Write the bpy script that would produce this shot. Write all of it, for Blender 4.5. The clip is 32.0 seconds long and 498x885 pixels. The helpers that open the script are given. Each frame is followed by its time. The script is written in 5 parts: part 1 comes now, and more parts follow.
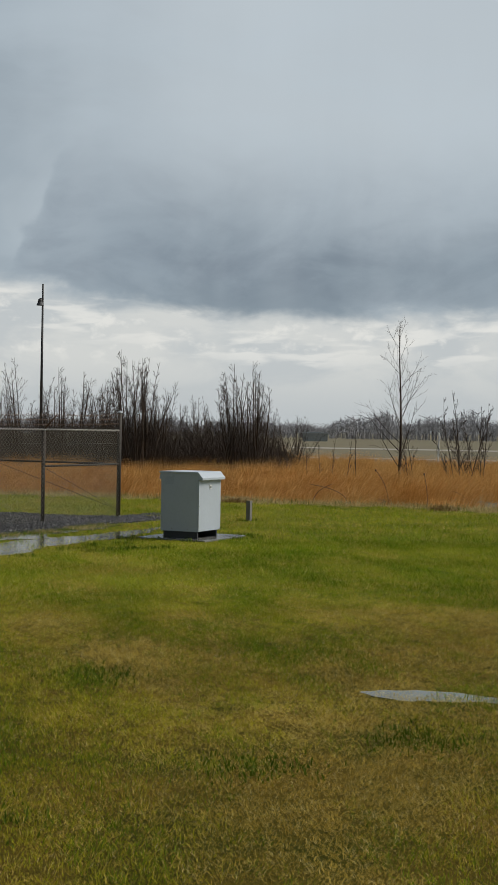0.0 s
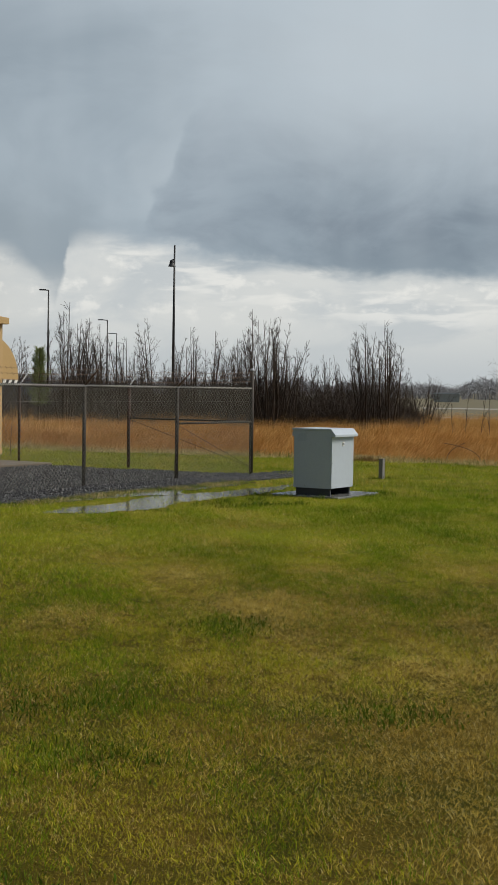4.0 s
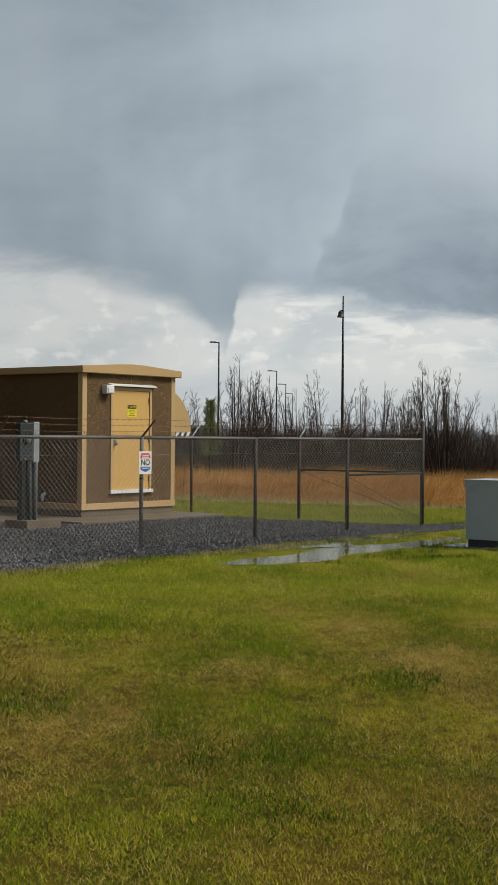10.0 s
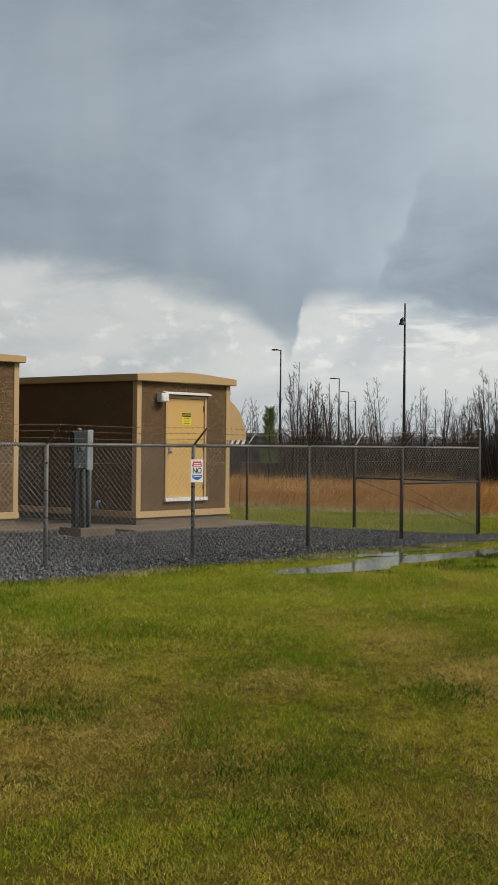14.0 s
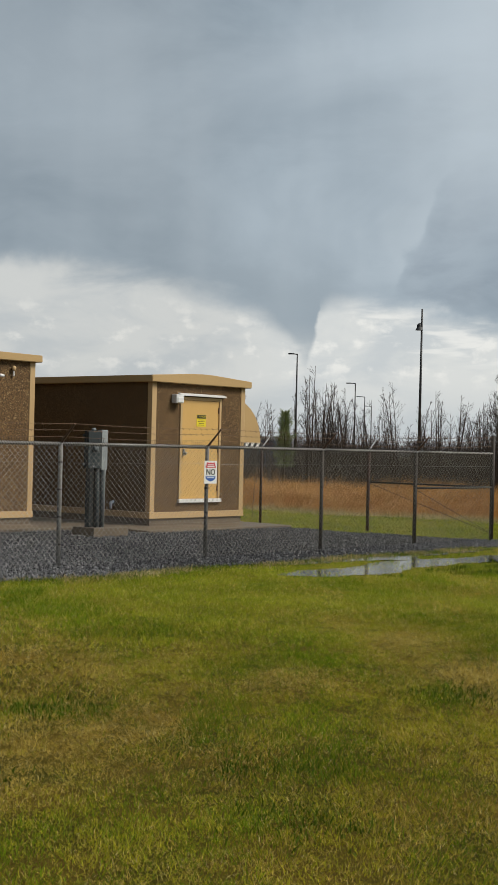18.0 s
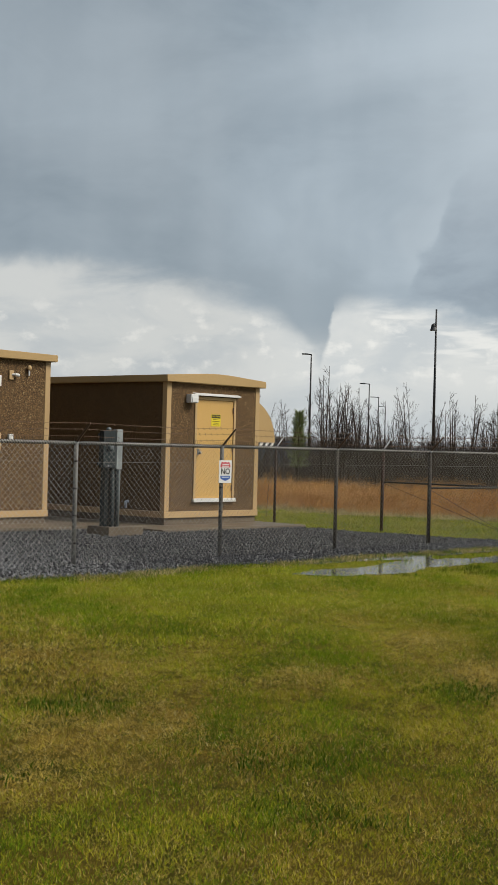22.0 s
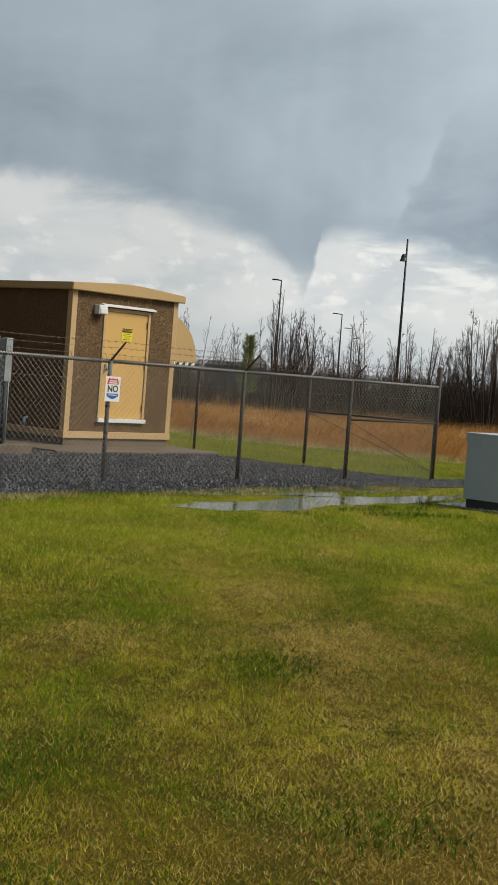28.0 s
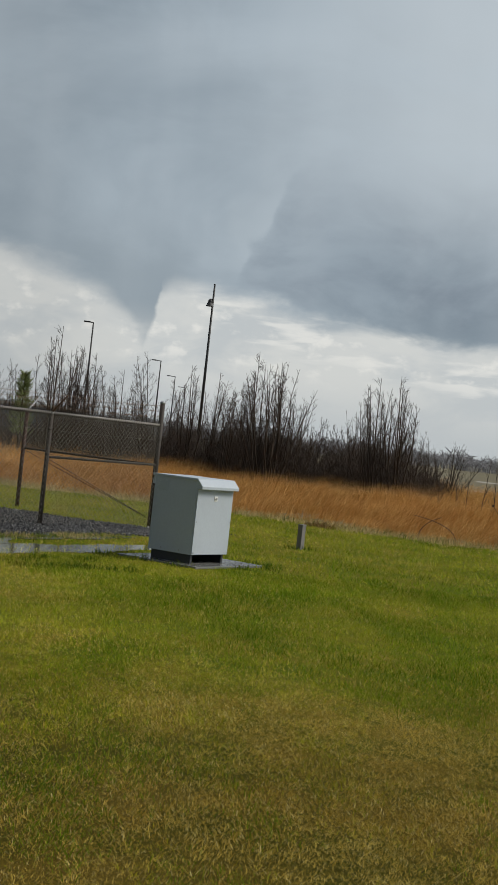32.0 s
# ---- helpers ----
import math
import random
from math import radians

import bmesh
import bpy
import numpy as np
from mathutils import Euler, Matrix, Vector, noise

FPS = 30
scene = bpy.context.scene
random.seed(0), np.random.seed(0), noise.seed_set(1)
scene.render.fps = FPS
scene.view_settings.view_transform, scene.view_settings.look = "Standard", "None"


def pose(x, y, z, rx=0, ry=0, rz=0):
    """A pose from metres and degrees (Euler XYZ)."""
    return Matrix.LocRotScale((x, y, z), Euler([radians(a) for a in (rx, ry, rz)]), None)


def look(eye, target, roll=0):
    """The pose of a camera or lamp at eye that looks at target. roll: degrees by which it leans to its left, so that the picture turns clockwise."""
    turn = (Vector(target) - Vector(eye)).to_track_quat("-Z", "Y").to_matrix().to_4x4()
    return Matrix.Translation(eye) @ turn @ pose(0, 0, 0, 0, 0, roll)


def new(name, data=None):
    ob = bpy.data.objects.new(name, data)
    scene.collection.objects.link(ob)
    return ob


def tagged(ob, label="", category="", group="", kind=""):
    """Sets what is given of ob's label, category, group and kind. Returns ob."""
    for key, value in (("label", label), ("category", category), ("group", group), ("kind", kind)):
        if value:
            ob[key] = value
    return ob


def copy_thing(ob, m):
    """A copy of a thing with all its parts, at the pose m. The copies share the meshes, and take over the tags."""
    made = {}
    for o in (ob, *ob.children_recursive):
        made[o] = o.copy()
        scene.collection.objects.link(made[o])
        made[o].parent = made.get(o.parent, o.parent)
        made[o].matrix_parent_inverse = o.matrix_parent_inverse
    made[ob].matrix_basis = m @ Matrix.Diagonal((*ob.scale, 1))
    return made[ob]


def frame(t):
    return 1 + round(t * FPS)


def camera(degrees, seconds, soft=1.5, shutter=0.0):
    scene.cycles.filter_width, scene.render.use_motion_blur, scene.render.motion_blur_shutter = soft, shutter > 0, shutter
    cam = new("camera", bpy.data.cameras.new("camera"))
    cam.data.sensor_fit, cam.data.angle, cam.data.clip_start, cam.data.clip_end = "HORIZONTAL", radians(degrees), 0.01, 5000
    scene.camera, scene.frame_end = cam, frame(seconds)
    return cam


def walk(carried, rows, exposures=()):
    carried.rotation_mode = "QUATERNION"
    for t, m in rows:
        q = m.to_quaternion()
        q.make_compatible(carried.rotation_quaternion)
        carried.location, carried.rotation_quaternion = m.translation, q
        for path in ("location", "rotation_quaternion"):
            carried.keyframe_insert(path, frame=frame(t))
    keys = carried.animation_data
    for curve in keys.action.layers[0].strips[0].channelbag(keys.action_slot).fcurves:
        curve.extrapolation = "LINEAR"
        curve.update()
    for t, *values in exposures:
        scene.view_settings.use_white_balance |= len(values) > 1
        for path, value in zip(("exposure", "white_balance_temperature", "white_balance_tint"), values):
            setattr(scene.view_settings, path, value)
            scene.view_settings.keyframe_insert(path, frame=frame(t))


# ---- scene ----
cam = camera(20.5, 32.0)
PATH = [
    (0, (-25.179, -15.203, 1.902), (-23.377, -14.334, 1.883), 1.0),
    (0.5, (-25.181, -15.186, 1.891), (-23.392, -14.293, 1.849), 1.5),
    (1, (-25.058, -15.131, 1.875), (-23.297, -14.184, 1.828), 0.9),
    (1.5, (-25.033, -15.104, 1.868), (-23.314, -14.082, 1.835), 0.5),
    (2, (-25.19, -15.153, 1.877), (-23.5, -14.085, 1.842), 0.6),
    (2.5, (-25.2, -15.157, 1.871), (-23.509, -14.091, 1.817), 1.0),
    (4.5, (-25.175, -15.151, 1.818), (-23.462, -14.122, 1.738), 0.8),
    (5, (-25.185, -15.161, 1.822), (-23.487, -14.109, 1.732), 0.9),
    (5.5, (-25.212, -15.18, 1.833), (-23.535, -14.094, 1.743), 0.6),
    (6, (-25.195, -15.161, 1.826), (-23.53, -14.055, 1.743), 0.6),
    (6.5, (-25.228, -15.189, 1.841), (-23.578, -14.061, 1.757), 0.6),
    (7, (-25.234, -15.171, 1.846), (-23.62, -13.991, 1.783), 0.6),
    (7.5, (-25.248, -15.171, 1.844), (-23.652, -13.967, 1.791), 0.8),
    (8, (-25.258, -15.179, 1.847), (-23.67, -13.966, 1.782), 0.7),
    (8.5, (-25.267, -15.177, 1.847), (-23.679, -13.963, 1.779), 0.8),
    (9, (-25.23, -15.149, 1.84), (-23.647, -13.928, 1.778), 0.7),
    (9.5, (-25.236, -15.162, 1.855), (-23.66, -13.93, 1.813), 0.4),
    (10, (-25.25, -15.17, 1.862), (-23.678, -13.934, 1.853), 0.5),
    (10.5, (-25.236, -15.151, 1.849), (-23.669, -13.91, 1.846), 0.8),
    (11, (-25.283, -15.18, 1.842), (-23.713, -13.941, 1.803), 0.9),
    (11.5, (-25.246, -15.159, 1.834), (-23.689, -13.906, 1.766), 0.5),
    (12, (-25.245, -15.163, 1.84), (-23.698, -13.897, 1.767), 0.7),
    (12.5, (-25.234, -15.163, 1.834), (-23.694, -13.889, 1.767), 0.4),
    (13, (-25.175, -15.205, 1.836), (-23.64, -13.923, 1.794), 0.8),
    (13.5, (-25.085, -15.3, 1.842), (-23.568, -13.996, 1.821), 1.2),
    (14, (-25.09, -15.297, 1.878), (-23.577, -13.989, 1.879), 0.6),
    (14.5, (-25.073, -15.306, 1.912), (-23.553, -14.006, 1.927), 0.9),
    (16.5, (-25.08, -15.395, 1.85), (-23.565, -14.089, 1.86), 0.9),
    (17, (-25.073, -15.36, 1.856), (-23.561, -14.05, 1.871), 1.0),
    (17.5, (-25.092, -15.357, 1.85), (-23.589, -14.039, 1.859), 1.3),
    (18, (-25.105, -15.347, 1.851), (-23.607, -14.022, 1.857), 1.4),
    (18.5, (-25.132, -15.36, 1.864), (-23.634, -14.035, 1.869), 1.7),
    (19, (-25.097, -15.335, 1.851), (-23.598, -14.011, 1.873), 1.4),
    (19.5, (-25.133, -15.345, 1.857), (-23.636, -14.019, 1.883), 1.6),
    (20, (-25.099, -15.35, 1.865), (-23.604, -14.022, 1.902), 1.3),
    (20.5, (-25.109, -15.368, 1.86), (-23.617, -14.038, 1.909), 1.2),
    (21, (-25.129, -15.389, 1.857), (-23.642, -14.052, 1.904), 1.2),
    (21.5, (-25.127, -15.371, 1.855), (-23.64, -14.034, 1.895), 1.1),
    (22, (-25.159, -15.374, 1.838), (-23.674, -14.034, 1.844), 1.5),
    (22.5, (-25.137, -15.355, 1.833), (-23.671, -13.994, 1.813), 1.4),
    (23, (-25.147, -15.365, 1.826), (-23.682, -14.004, 1.793), 1.6),
    (23.5, (-25.142, -15.357, 1.823), (-23.672, -14.001, 1.778), 2.2),
    (24, (-25.185, -15.376, 1.836), (-23.727, -14.007, 1.789), 1.3),
    (24.5, (-25.257, -15.454, 1.842), (-23.832, -14.052, 1.782), 2.5),
    (25, (-25.16, -15.409, 1.791), (-23.768, -13.975, 1.706), 3.6),
    (25.5, (-24.931, -15.28, 1.773), (-23.529, -13.861, 1.635), 3.7),
    (26, (-24.5, -15.003, 1.807), (-23.038, -13.639, 1.75), 3.4),
    (26.5, (-24.121, -15.004, 1.796), (-22.653, -13.651, 1.681), 2.5),
    (28.5, (-22.161, -14.876, 1.779), (-20.65, -13.569, 1.694), 4.9),
    (28.8, (-21.695, -14.698, 1.735), (-20.297, -13.267, 1.778), 7.0),
    (29, (-21.251, -14.619, 1.777), (-19.824, -13.219, 1.834), 5.6),
    (29.5, (-20.995, -14.811, 1.81), (-19.442, -13.555, 1.924), 4.6),
    (30, (-20.748, -15.013, 1.777), (-19.166, -13.791, 1.838), 5.5),
    (30.5, (-20.29, -15.034, 1.775), (-18.7, -13.82, 1.779), 4.7),
    (31, (-20.175, -15.166, 1.8), (-18.539, -14.016, 1.805), 4.6),
    (31.5, (-19.858, -15.253, 1.773), (-18.252, -14.061, 1.768), 4.7),
    (32, (-19.205, -15.072, 1.744), (-17.554, -13.942, 1.74), 6.3),
]
walk(cam, [(t, look(eye, target, roll)) for t, eye, target, roll in PATH],
     exposures=[(0, -0.06), (2, -0.05), (5, 0.0), (14, 0.02), (19, 0.08), (24, 0.08), (26, 0.18), (29, 0.05), (30, -0.06), (31, -0.07), (32, -0.09)])


# ---- world and light ----
SUN_EL, SUN_AZ = 46.0, -58.0          # degrees; azimuth from +x towards +y
FUNNEL = 39.2                         # bearing of the funnel cloud's tip
sun = new("sun", bpy.data.lights.new("sun", "SUN"))
sun.data.energy, sun.data.angle, sun.data.color = 2.95, radians(24), (1.0, 0.94, 0.84)
sun.matrix_world = look((0, 0, 0), (-math.cos(radians(SUN_AZ)) * math.cos(radians(SUN_EL)),
                                    -math.sin(radians(SUN_AZ)) * math.cos(radians(SUN_EL)), -math.sin(radians(SUN_EL))))
sun.location = (-10, -30, 40)


class Nodes:
    """Short names for building node trees."""

    def __init__(self, tree):
        self.tree = tree
        tree.nodes.clear()

    def add(self, kind, **inputs):
        n = self.tree.nodes.new(kind)
        for key, value in inputs.items():
            self.put(n.inputs[key.replace("_", " ")], value)
        return n

    def put(self, socket, value):
        if isinstance(value, bpy.types.NodeSocket):
            self.tree.links.new(value, socket)
        else:
            socket.default_value = value

    def math(self, op, a, b=0.0, c=0.0, clamp=False):
        n = self.tree.nodes.new("ShaderNodeMath")
        n.operation, n.use_clamp = op, clamp
        for socket, value in zip(n.inputs, (a, b, c)):
            self.put(socket, value)
        return n.outputs[0]

    def ramp(self, x, a, b, lo=0.0, hi=1.0):
        n = self.tree.nodes.new("ShaderNodeMapRange")
        n.interpolation_type = "SMOOTHSTEP"
        for socket, value in zip(n.inputs, (x, a, b, lo, hi)):
            self.put(socket, value)
        return n.outputs[0]

    def mix(self, t, a, b, blend="MIX"):
        n = self.tree.nodes.new("ShaderNodeMix")
        n.data_type, n.blend_type = "RGBA", blend
        self.put(n.inputs[0], t)
        for socket, value in zip(n.inputs[6:8], (a, b)):
            self.put(socket, (*value, 1) if isinstance(value, tuple) and len(value) == 3 else value)
        return n.outputs[2]

    def noise(self, vector, scale, detail=4.0, rough=0.55, distort=0.0):
        n = self.tree.nodes.new("ShaderNodeTexNoise")
        self.put(n.inputs["Vector"], vector)
        for key, value in (("Scale", scale), ("Detail", detail), ("Roughness", rough), ("Distortion", distort)):
            n.inputs[key].default_value = value
        return n.outputs[0]

    def scaled(self, vector, scale, location=(0, 0, 0)):
        n = self.tree.nodes.new("ShaderNodeMapping")
        self.put(n.inputs["Vector"], vector)
        n.inputs["Scale"].default_value, n.inputs["Location"].default_value = scale, location
        return n.outputs[0]


def sky():
    """Low storm clouds: a grey deck with a lowering funnel above a brighter strip of sky at the horizon."""
    world = bpy.data.worlds.new("world")
    scene.world = world
    world.use_nodes = True
    g = Nodes(world.node_tree)
    way = g.add("ShaderNodeTexCoord").outputs["Generated"]
    xyz = g.add("ShaderNodeSeparateXYZ", Vector=way).outputs
    az = g.math("MULTIPLY", g.math("ARCTAN2", xyz[1], xyz[0]), 57.2958)
    el = g.math("MULTIPLY", g.math("ARCSINE", xyz[2]), 57.2958)
    flat = g.add("ShaderNodeCombineXYZ", X=az, Y=el, Z=0.0).outputs[0]
    wide = g.noise(g.scaled(flat, (0.06, 0.11, 1), (3.1, 0.7, 0)), 1.0, 5.0, 0.5, 0.3)
    puffs = g.noise(g.scaled(flat, (0.22, 0.5, 1), (1.7, 5.2, 0)), 1.0, 6.0, 0.55, 0.4)
    fine = g.noise(g.scaled(flat, (0.8, 1.1, 1)), 1.0, 4.0, 0.55)
    lumps = g.noise(g.scaled(flat, (0.42, 0.5, 1), (4.4, 1.3, 0)), 1.0, 5.0, 0.5)
    # the deck's lower edge, in degrees over the horizon, along the bearing: it sinks to the funnel's tip
    line = g.tree.nodes.new("ShaderNodeFloatCurve")
    curve = line.mapping.curves[0]
    tip = FUNNEL
    profile = [(5, 4.6), (14, 4.7), (22, 4.6), (29, 4.9), (34.5, 5.6), (tip - 1.4, 6.0), (tip - 0.55, 5.75), (tip - 0.3, 4.7), (tip, 3.5),
               (tip + 0.6, 4.15), (tip + 1.4, 5.0), (tip + 2.6, 5.65), (tip + 5, 6.3), (tip + 9, 6.95), (58, 7.4), (65, 7.5)]
    while len(curve.points) < len(profile):
        curve.points.new(0.5, 0.5)
    for point, (bearing, height) in zip(curve.points, profile):
        point.location = ((bearing - 5) / 60, height / 10)
        point.handle_type = "VECTOR" if abs(bearing - tip) < 0.05 else "AUTO_CLAMPED"
    line.mapping.update()
    bent = g.math("ADD", az, g.math("MULTIPLY_ADD", lumps, 1.0, -0.5))
    g.put(line.inputs["Value"], g.math("DIVIDE", g.math("SUBTRACT", bent, 5.0), 60.0))
    edge = g.math("MULTIPLY", line.outputs[0], 10.0)
    aside = g.math("ABSOLUTE", g.math("SUBTRACT", az, tip))
    rough = g.ramp(aside, 0.6, 5.0, 0.22, 1.0)
    over = g.math("SUBTRACT", el, edge)
    over = g.math("ADD", over, g.math("MULTIPLY", g.math("MULTIPLY_ADD", puffs, 2.2, -1.1), rough))
    over = g.math("ADD", over, g.math("MULTIPLY", g.math("MULTIPLY_ADD", fine, 0.7, -0.35), rough))
    soft = g.ramp(g.math("SUBTRACT", az, tip), -0.2, 2.5, 0.55, 0.80)
    deck = g.ramp(g.math("DIVIDE", over, soft), -0.9, 1.1)
    # the deck: darkest just over its lower edge, paler and higher up
    dark = g.mix(g.ramp(wide, 0.30, 0.68), (0.238, 0.297, 0.348), (0.378, 0.442, 0.494))
    # a heavier cloud with a billowing flank stands to the east of the funnel
    knobs = g.add("ShaderNodeTexVoronoi", Vector=g.scaled(flat, (0.75, 0.85, 1), (2.2, 3.1, 0)), Scale=1.0)
    knobs.feature = "SMOOTH_F1"
    flank = g.math("ADD", g.math("SUBTRACT", az, tip - 4.6), g.math("MULTIPLY", g.math("SUBTRACT", el, 8.0), 0.35))
    flank = g.math("ADD", flank, g.math("MULTIPLY_ADD", knobs.outputs["Distance"], 2.6, -1.3))
    flank = g.math("ADD", flank, g.math("MULTIPLY_ADD", fine, 1.0, -0.5))
    heavy = g.math("MULTIPLY", g.ramp(flank, 0.5, -0.7), g.math("MULTIPLY", g.ramp(over, 0.1, 0.9), g.ramp(el, 14.5, 8.0)))
    heavy = g.math("MULTIPLY", heavy, g.ramp(az, 12.0, 27.0, 0.45, 1.0))
    dark = g.mix(g.math("MULTIPLY", heavy, g.ramp(puffs, 0.36, 0.62, 0.85, 0.35)), dark, (0.180, 0.222, 0.272))
    rim = g.math("MULTIPLY", g.math("MULTIPLY", g.ramp(flank, 2.6, 0.3), g.ramp(flank, -0.1, 0.35)), g.math("MULTIPLY", g.ramp(el, 6.4, 7.6), g.ramp(el, 12.5, 9.0)))
    dark = g.mix(g.math("MULTIPLY", rim, 0.30), dark, (0.52, 0.58, 0.62))
    low = g.math("MULTIPLY", g.math("MULTIPLY", g.ramp(az, tip - 3.0, tip - 0.5), g.ramp(az, tip + 8.0, tip + 1.5)), g.math("MULTIPLY", g.ramp(el, 9.5, 6.0), 0.5))
    dark = g.mix(low, dark, (0.235, 0.285, 0.325))
    pale = g.math("MULTIPLY", g.ramp(az, 43.0, 24.0), g.ramp(el, 6.5, 13.0))
    dark = g.mix(g.math("MULTIPLY", pale, 0.8), dark, (0.57, 0.63, 0.67))
    dark = g.mix(g.math("MULTIPLY", g.ramp(el, 16.0, 34.0), 0.85), dark, (0.27, 0.335, 0.395))
    light = g.mix(g.ramp(puffs, 0.38, 0.66), (0.67, 0.685, 0.67), (0.55, 0.585, 0.60))
    light = g.mix(g.ramp(el, 3.2, 0.2), light, (0.52, 0.56, 0.58))
    gleam = g.math("MULTIPLY", g.ramp(fine, 0.52, 0.70), g.math("MULTIPLY", g.ramp(el, 2.2, 3.6), g.ramp(el, 6.8, 4.8)))
    streak = g.noise(g.scaled(flat, (0.28, 1.5, 1), (0.4, 8.1, 0)), 1.0, 4.0, 0.5, 0.2)
    band = g.math("MULTIPLY", g.math("MULTIPLY", g.ramp(streak, 0.50, 0.64), g.ramp(over, -2.4, -1.1)), g.ramp(az, tip - 0.4, tip - 3.5))
    gleam = g.math("MAXIMUM", g.math("MULTIPLY", gleam, 0.5), g.math("MULTIPLY", band, 0.5))
    light = g.mix(gleam, light, (0.95, 0.93, 0.87))
    lee = g.ramp(az, tip - 1.0, tip + 5.0, 1.0, 0.88)
    light = g.mix(1.0, light, g.add("ShaderNodeCombineXYZ", X=lee, Y=lee, Z=lee).outputs[0], "MULTIPLY")
    mottle = g.noise(g.scaled(flat, (0.12, 0.2, 1), (7.7, 2.9, 0)), 1.0, 6.0, 0.6, 0.6)
    dark = g.mix(g.ramp(mottle, 0.35, 0.68, 0.0, 0.24), dark, (0.52, 0.605, 0.67))
    shafts = g.noise(g.scaled(flat, (0.5, 0.05, 1), (0.3, 0.9, 0)), 1.0, 2.0, 0.4)
    dark = g.mix(g.ramp(shafts, 0.35, 0.75, 0.0, 0.10), dark, (0.60, 0.66, 0.70))
    west = g.ramp(az, 38.5, 46.0, 1.0, 0.83)
    dark = g.mix(1.0, dark, g.add("ShaderNodeCombineXYZ", X=west, Y=west, Z=west).outputs[0], "MULTIPLY")
    thin_tip = g.math("MULTIPLY", g.ramp(aside, 1.6, 0.5), g.ramp(el, 5.4, 3.6, 0.0, 0.45))
    clouds = g.mix(g.math("MULTIPLY", deck, g.math("SUBTRACT", 1.0, thin_tip)), light, dark)
    # the side of the sky away from the hidden sun is gloomier
    facing = g.math("COSINE", g.math("SUBTRACT", g.math("ARCTAN2", xyz[1], xyz[0]), radians(SUN_AZ)))
    gloom = g.ramp(facing, -1.0, -0.40, 0.22, 1.0)
    clouds = g.mix(1.0, clouds, g.add("ShaderNodeCombineXYZ", X=gloom, Y=gloom, Z=gloom).outputs[0], "MULTIPLY")
    # and an unseen storm is added behind the viewer, to dim west-facing sides
    behind = g.math("COSINE", g.math("SUBTRACT", g.math("ARCTAN2", xyz[1], xyz[0]), radians(170)))
    storm = g.ramp(behind, 0.0, 0.8, 1.0, 0.15)
    clouds = g.mix(storm, (0.10, 0.125, 0.16), clouds)
    air = g.add("ShaderNodeTexSky")
    air.sky_type, air.sun_disc = "NISHITA", False
    air.sun_elevation, air.sun_rotation = radians(SUN_EL), radians(90 - SUN_AZ)
    thin = g.mix(1.0, air.outputs[0], (0.09, 0.09, 0.09), "MULTIPLY")
    both = g.mix(0.96, thin, clouds)
    back = g.add("ShaderNodeBackground", Color=both, Strength=1.0)
    out = g.add("ShaderNodeOutputWorld", Surface=back.outputs[0])


sky()


# ---- materials ----
def surface(name, rough=0.7, metal=0.0, spec=0.5):
    m = bpy.data.materials.new(name)
    m.use_nodes = True
    g = Nodes(m.node_tree)
    place = g.add("ShaderNodeNewGeometry").outputs["Position"]
    b = g.add("ShaderNodeBsdfPrincipled", Roughness=rough, Metallic=metal)
    b.inputs["Specular IOR Level"].default_value = spec
    g.add("ShaderNodeOutputMaterial", Surface=b.outputs[0])
    return m, g, place, b


def bump(g, b, height, strength, distance):
    g.put(b.inputs["Normal"], g.add("ShaderNodeBump", Height=height, Strength=strength, Distance=distance).outputs[0])


def worn(name, a, b_col, rough=0.6, metal=0.0, grain=40.0, stain=1.5, relief=0.15, depth=0.004, stretch=(1, 1, 1)):
    """A surface of two near colours, varied by stains and by grain, with slight relief."""
    m, g, place, b = surface(name, rough, metal)
    at = g.scaled(place, stretch)
    big, small = g.noise(at, stain, 5.0, 0.6), g.noise(at, grain, 4.0, 0.6)
    t = g.math("ADD", g.math("MULTIPLY", g.ramp(big, 0.3, 0.7), 0.6), g.math("MULTIPLY", g.ramp(small, 0.3, 0.7), 0.4))
    g.put(b.inputs["Base Color"], g.mix(t, a, b_col))
    g.put(b.inputs["Roughness"], g.ramp(big, 0.3, 0.7, max(0.05, rough - 0.12), min(1.0, rough + 0.12)))
    bump(g, b, small, relief, depth)
    return m


def aggregate():
    """Exposed-aggregate concrete: brown, tan and dark pebbles."""
    m, g, place, b = surface("exposed_aggregate", 0.8, spec=0.2)
    v = g.add("ShaderNodeTexVoronoi", Vector=place, Scale=50.0)
    tint = g.add("ShaderNodeSeparateColor", Color=v.outputs["Color"]).outputs[0]
    col = g.mix(g.ramp(tint, 0.1, 0.75), (0.105, 0.062, 0.028), (0.225, 0.132, 0.056))
    col = g.mix(g.ramp(tint, 0.86, 0.97), col, (0.40, 0.28, 0.14))
    col = g.mix(g.ramp(v.outputs["Distance"], 0.45, 0.8), col, (0.045, 0.027, 0.014))
    damp = g.noise(g.scaled(place, (1, 1, 0.35)), 0.9, 5.0)
    col = g.mix(g.ramp(damp, 0.35, 0.75, 0.0, 0.5), col, (0.085, 0.052, 0.028))
    g.put(b.inputs["Base Color"], col)
    bump(g, b, v.outputs["Distance"], -0.5, 0.008)
    return m


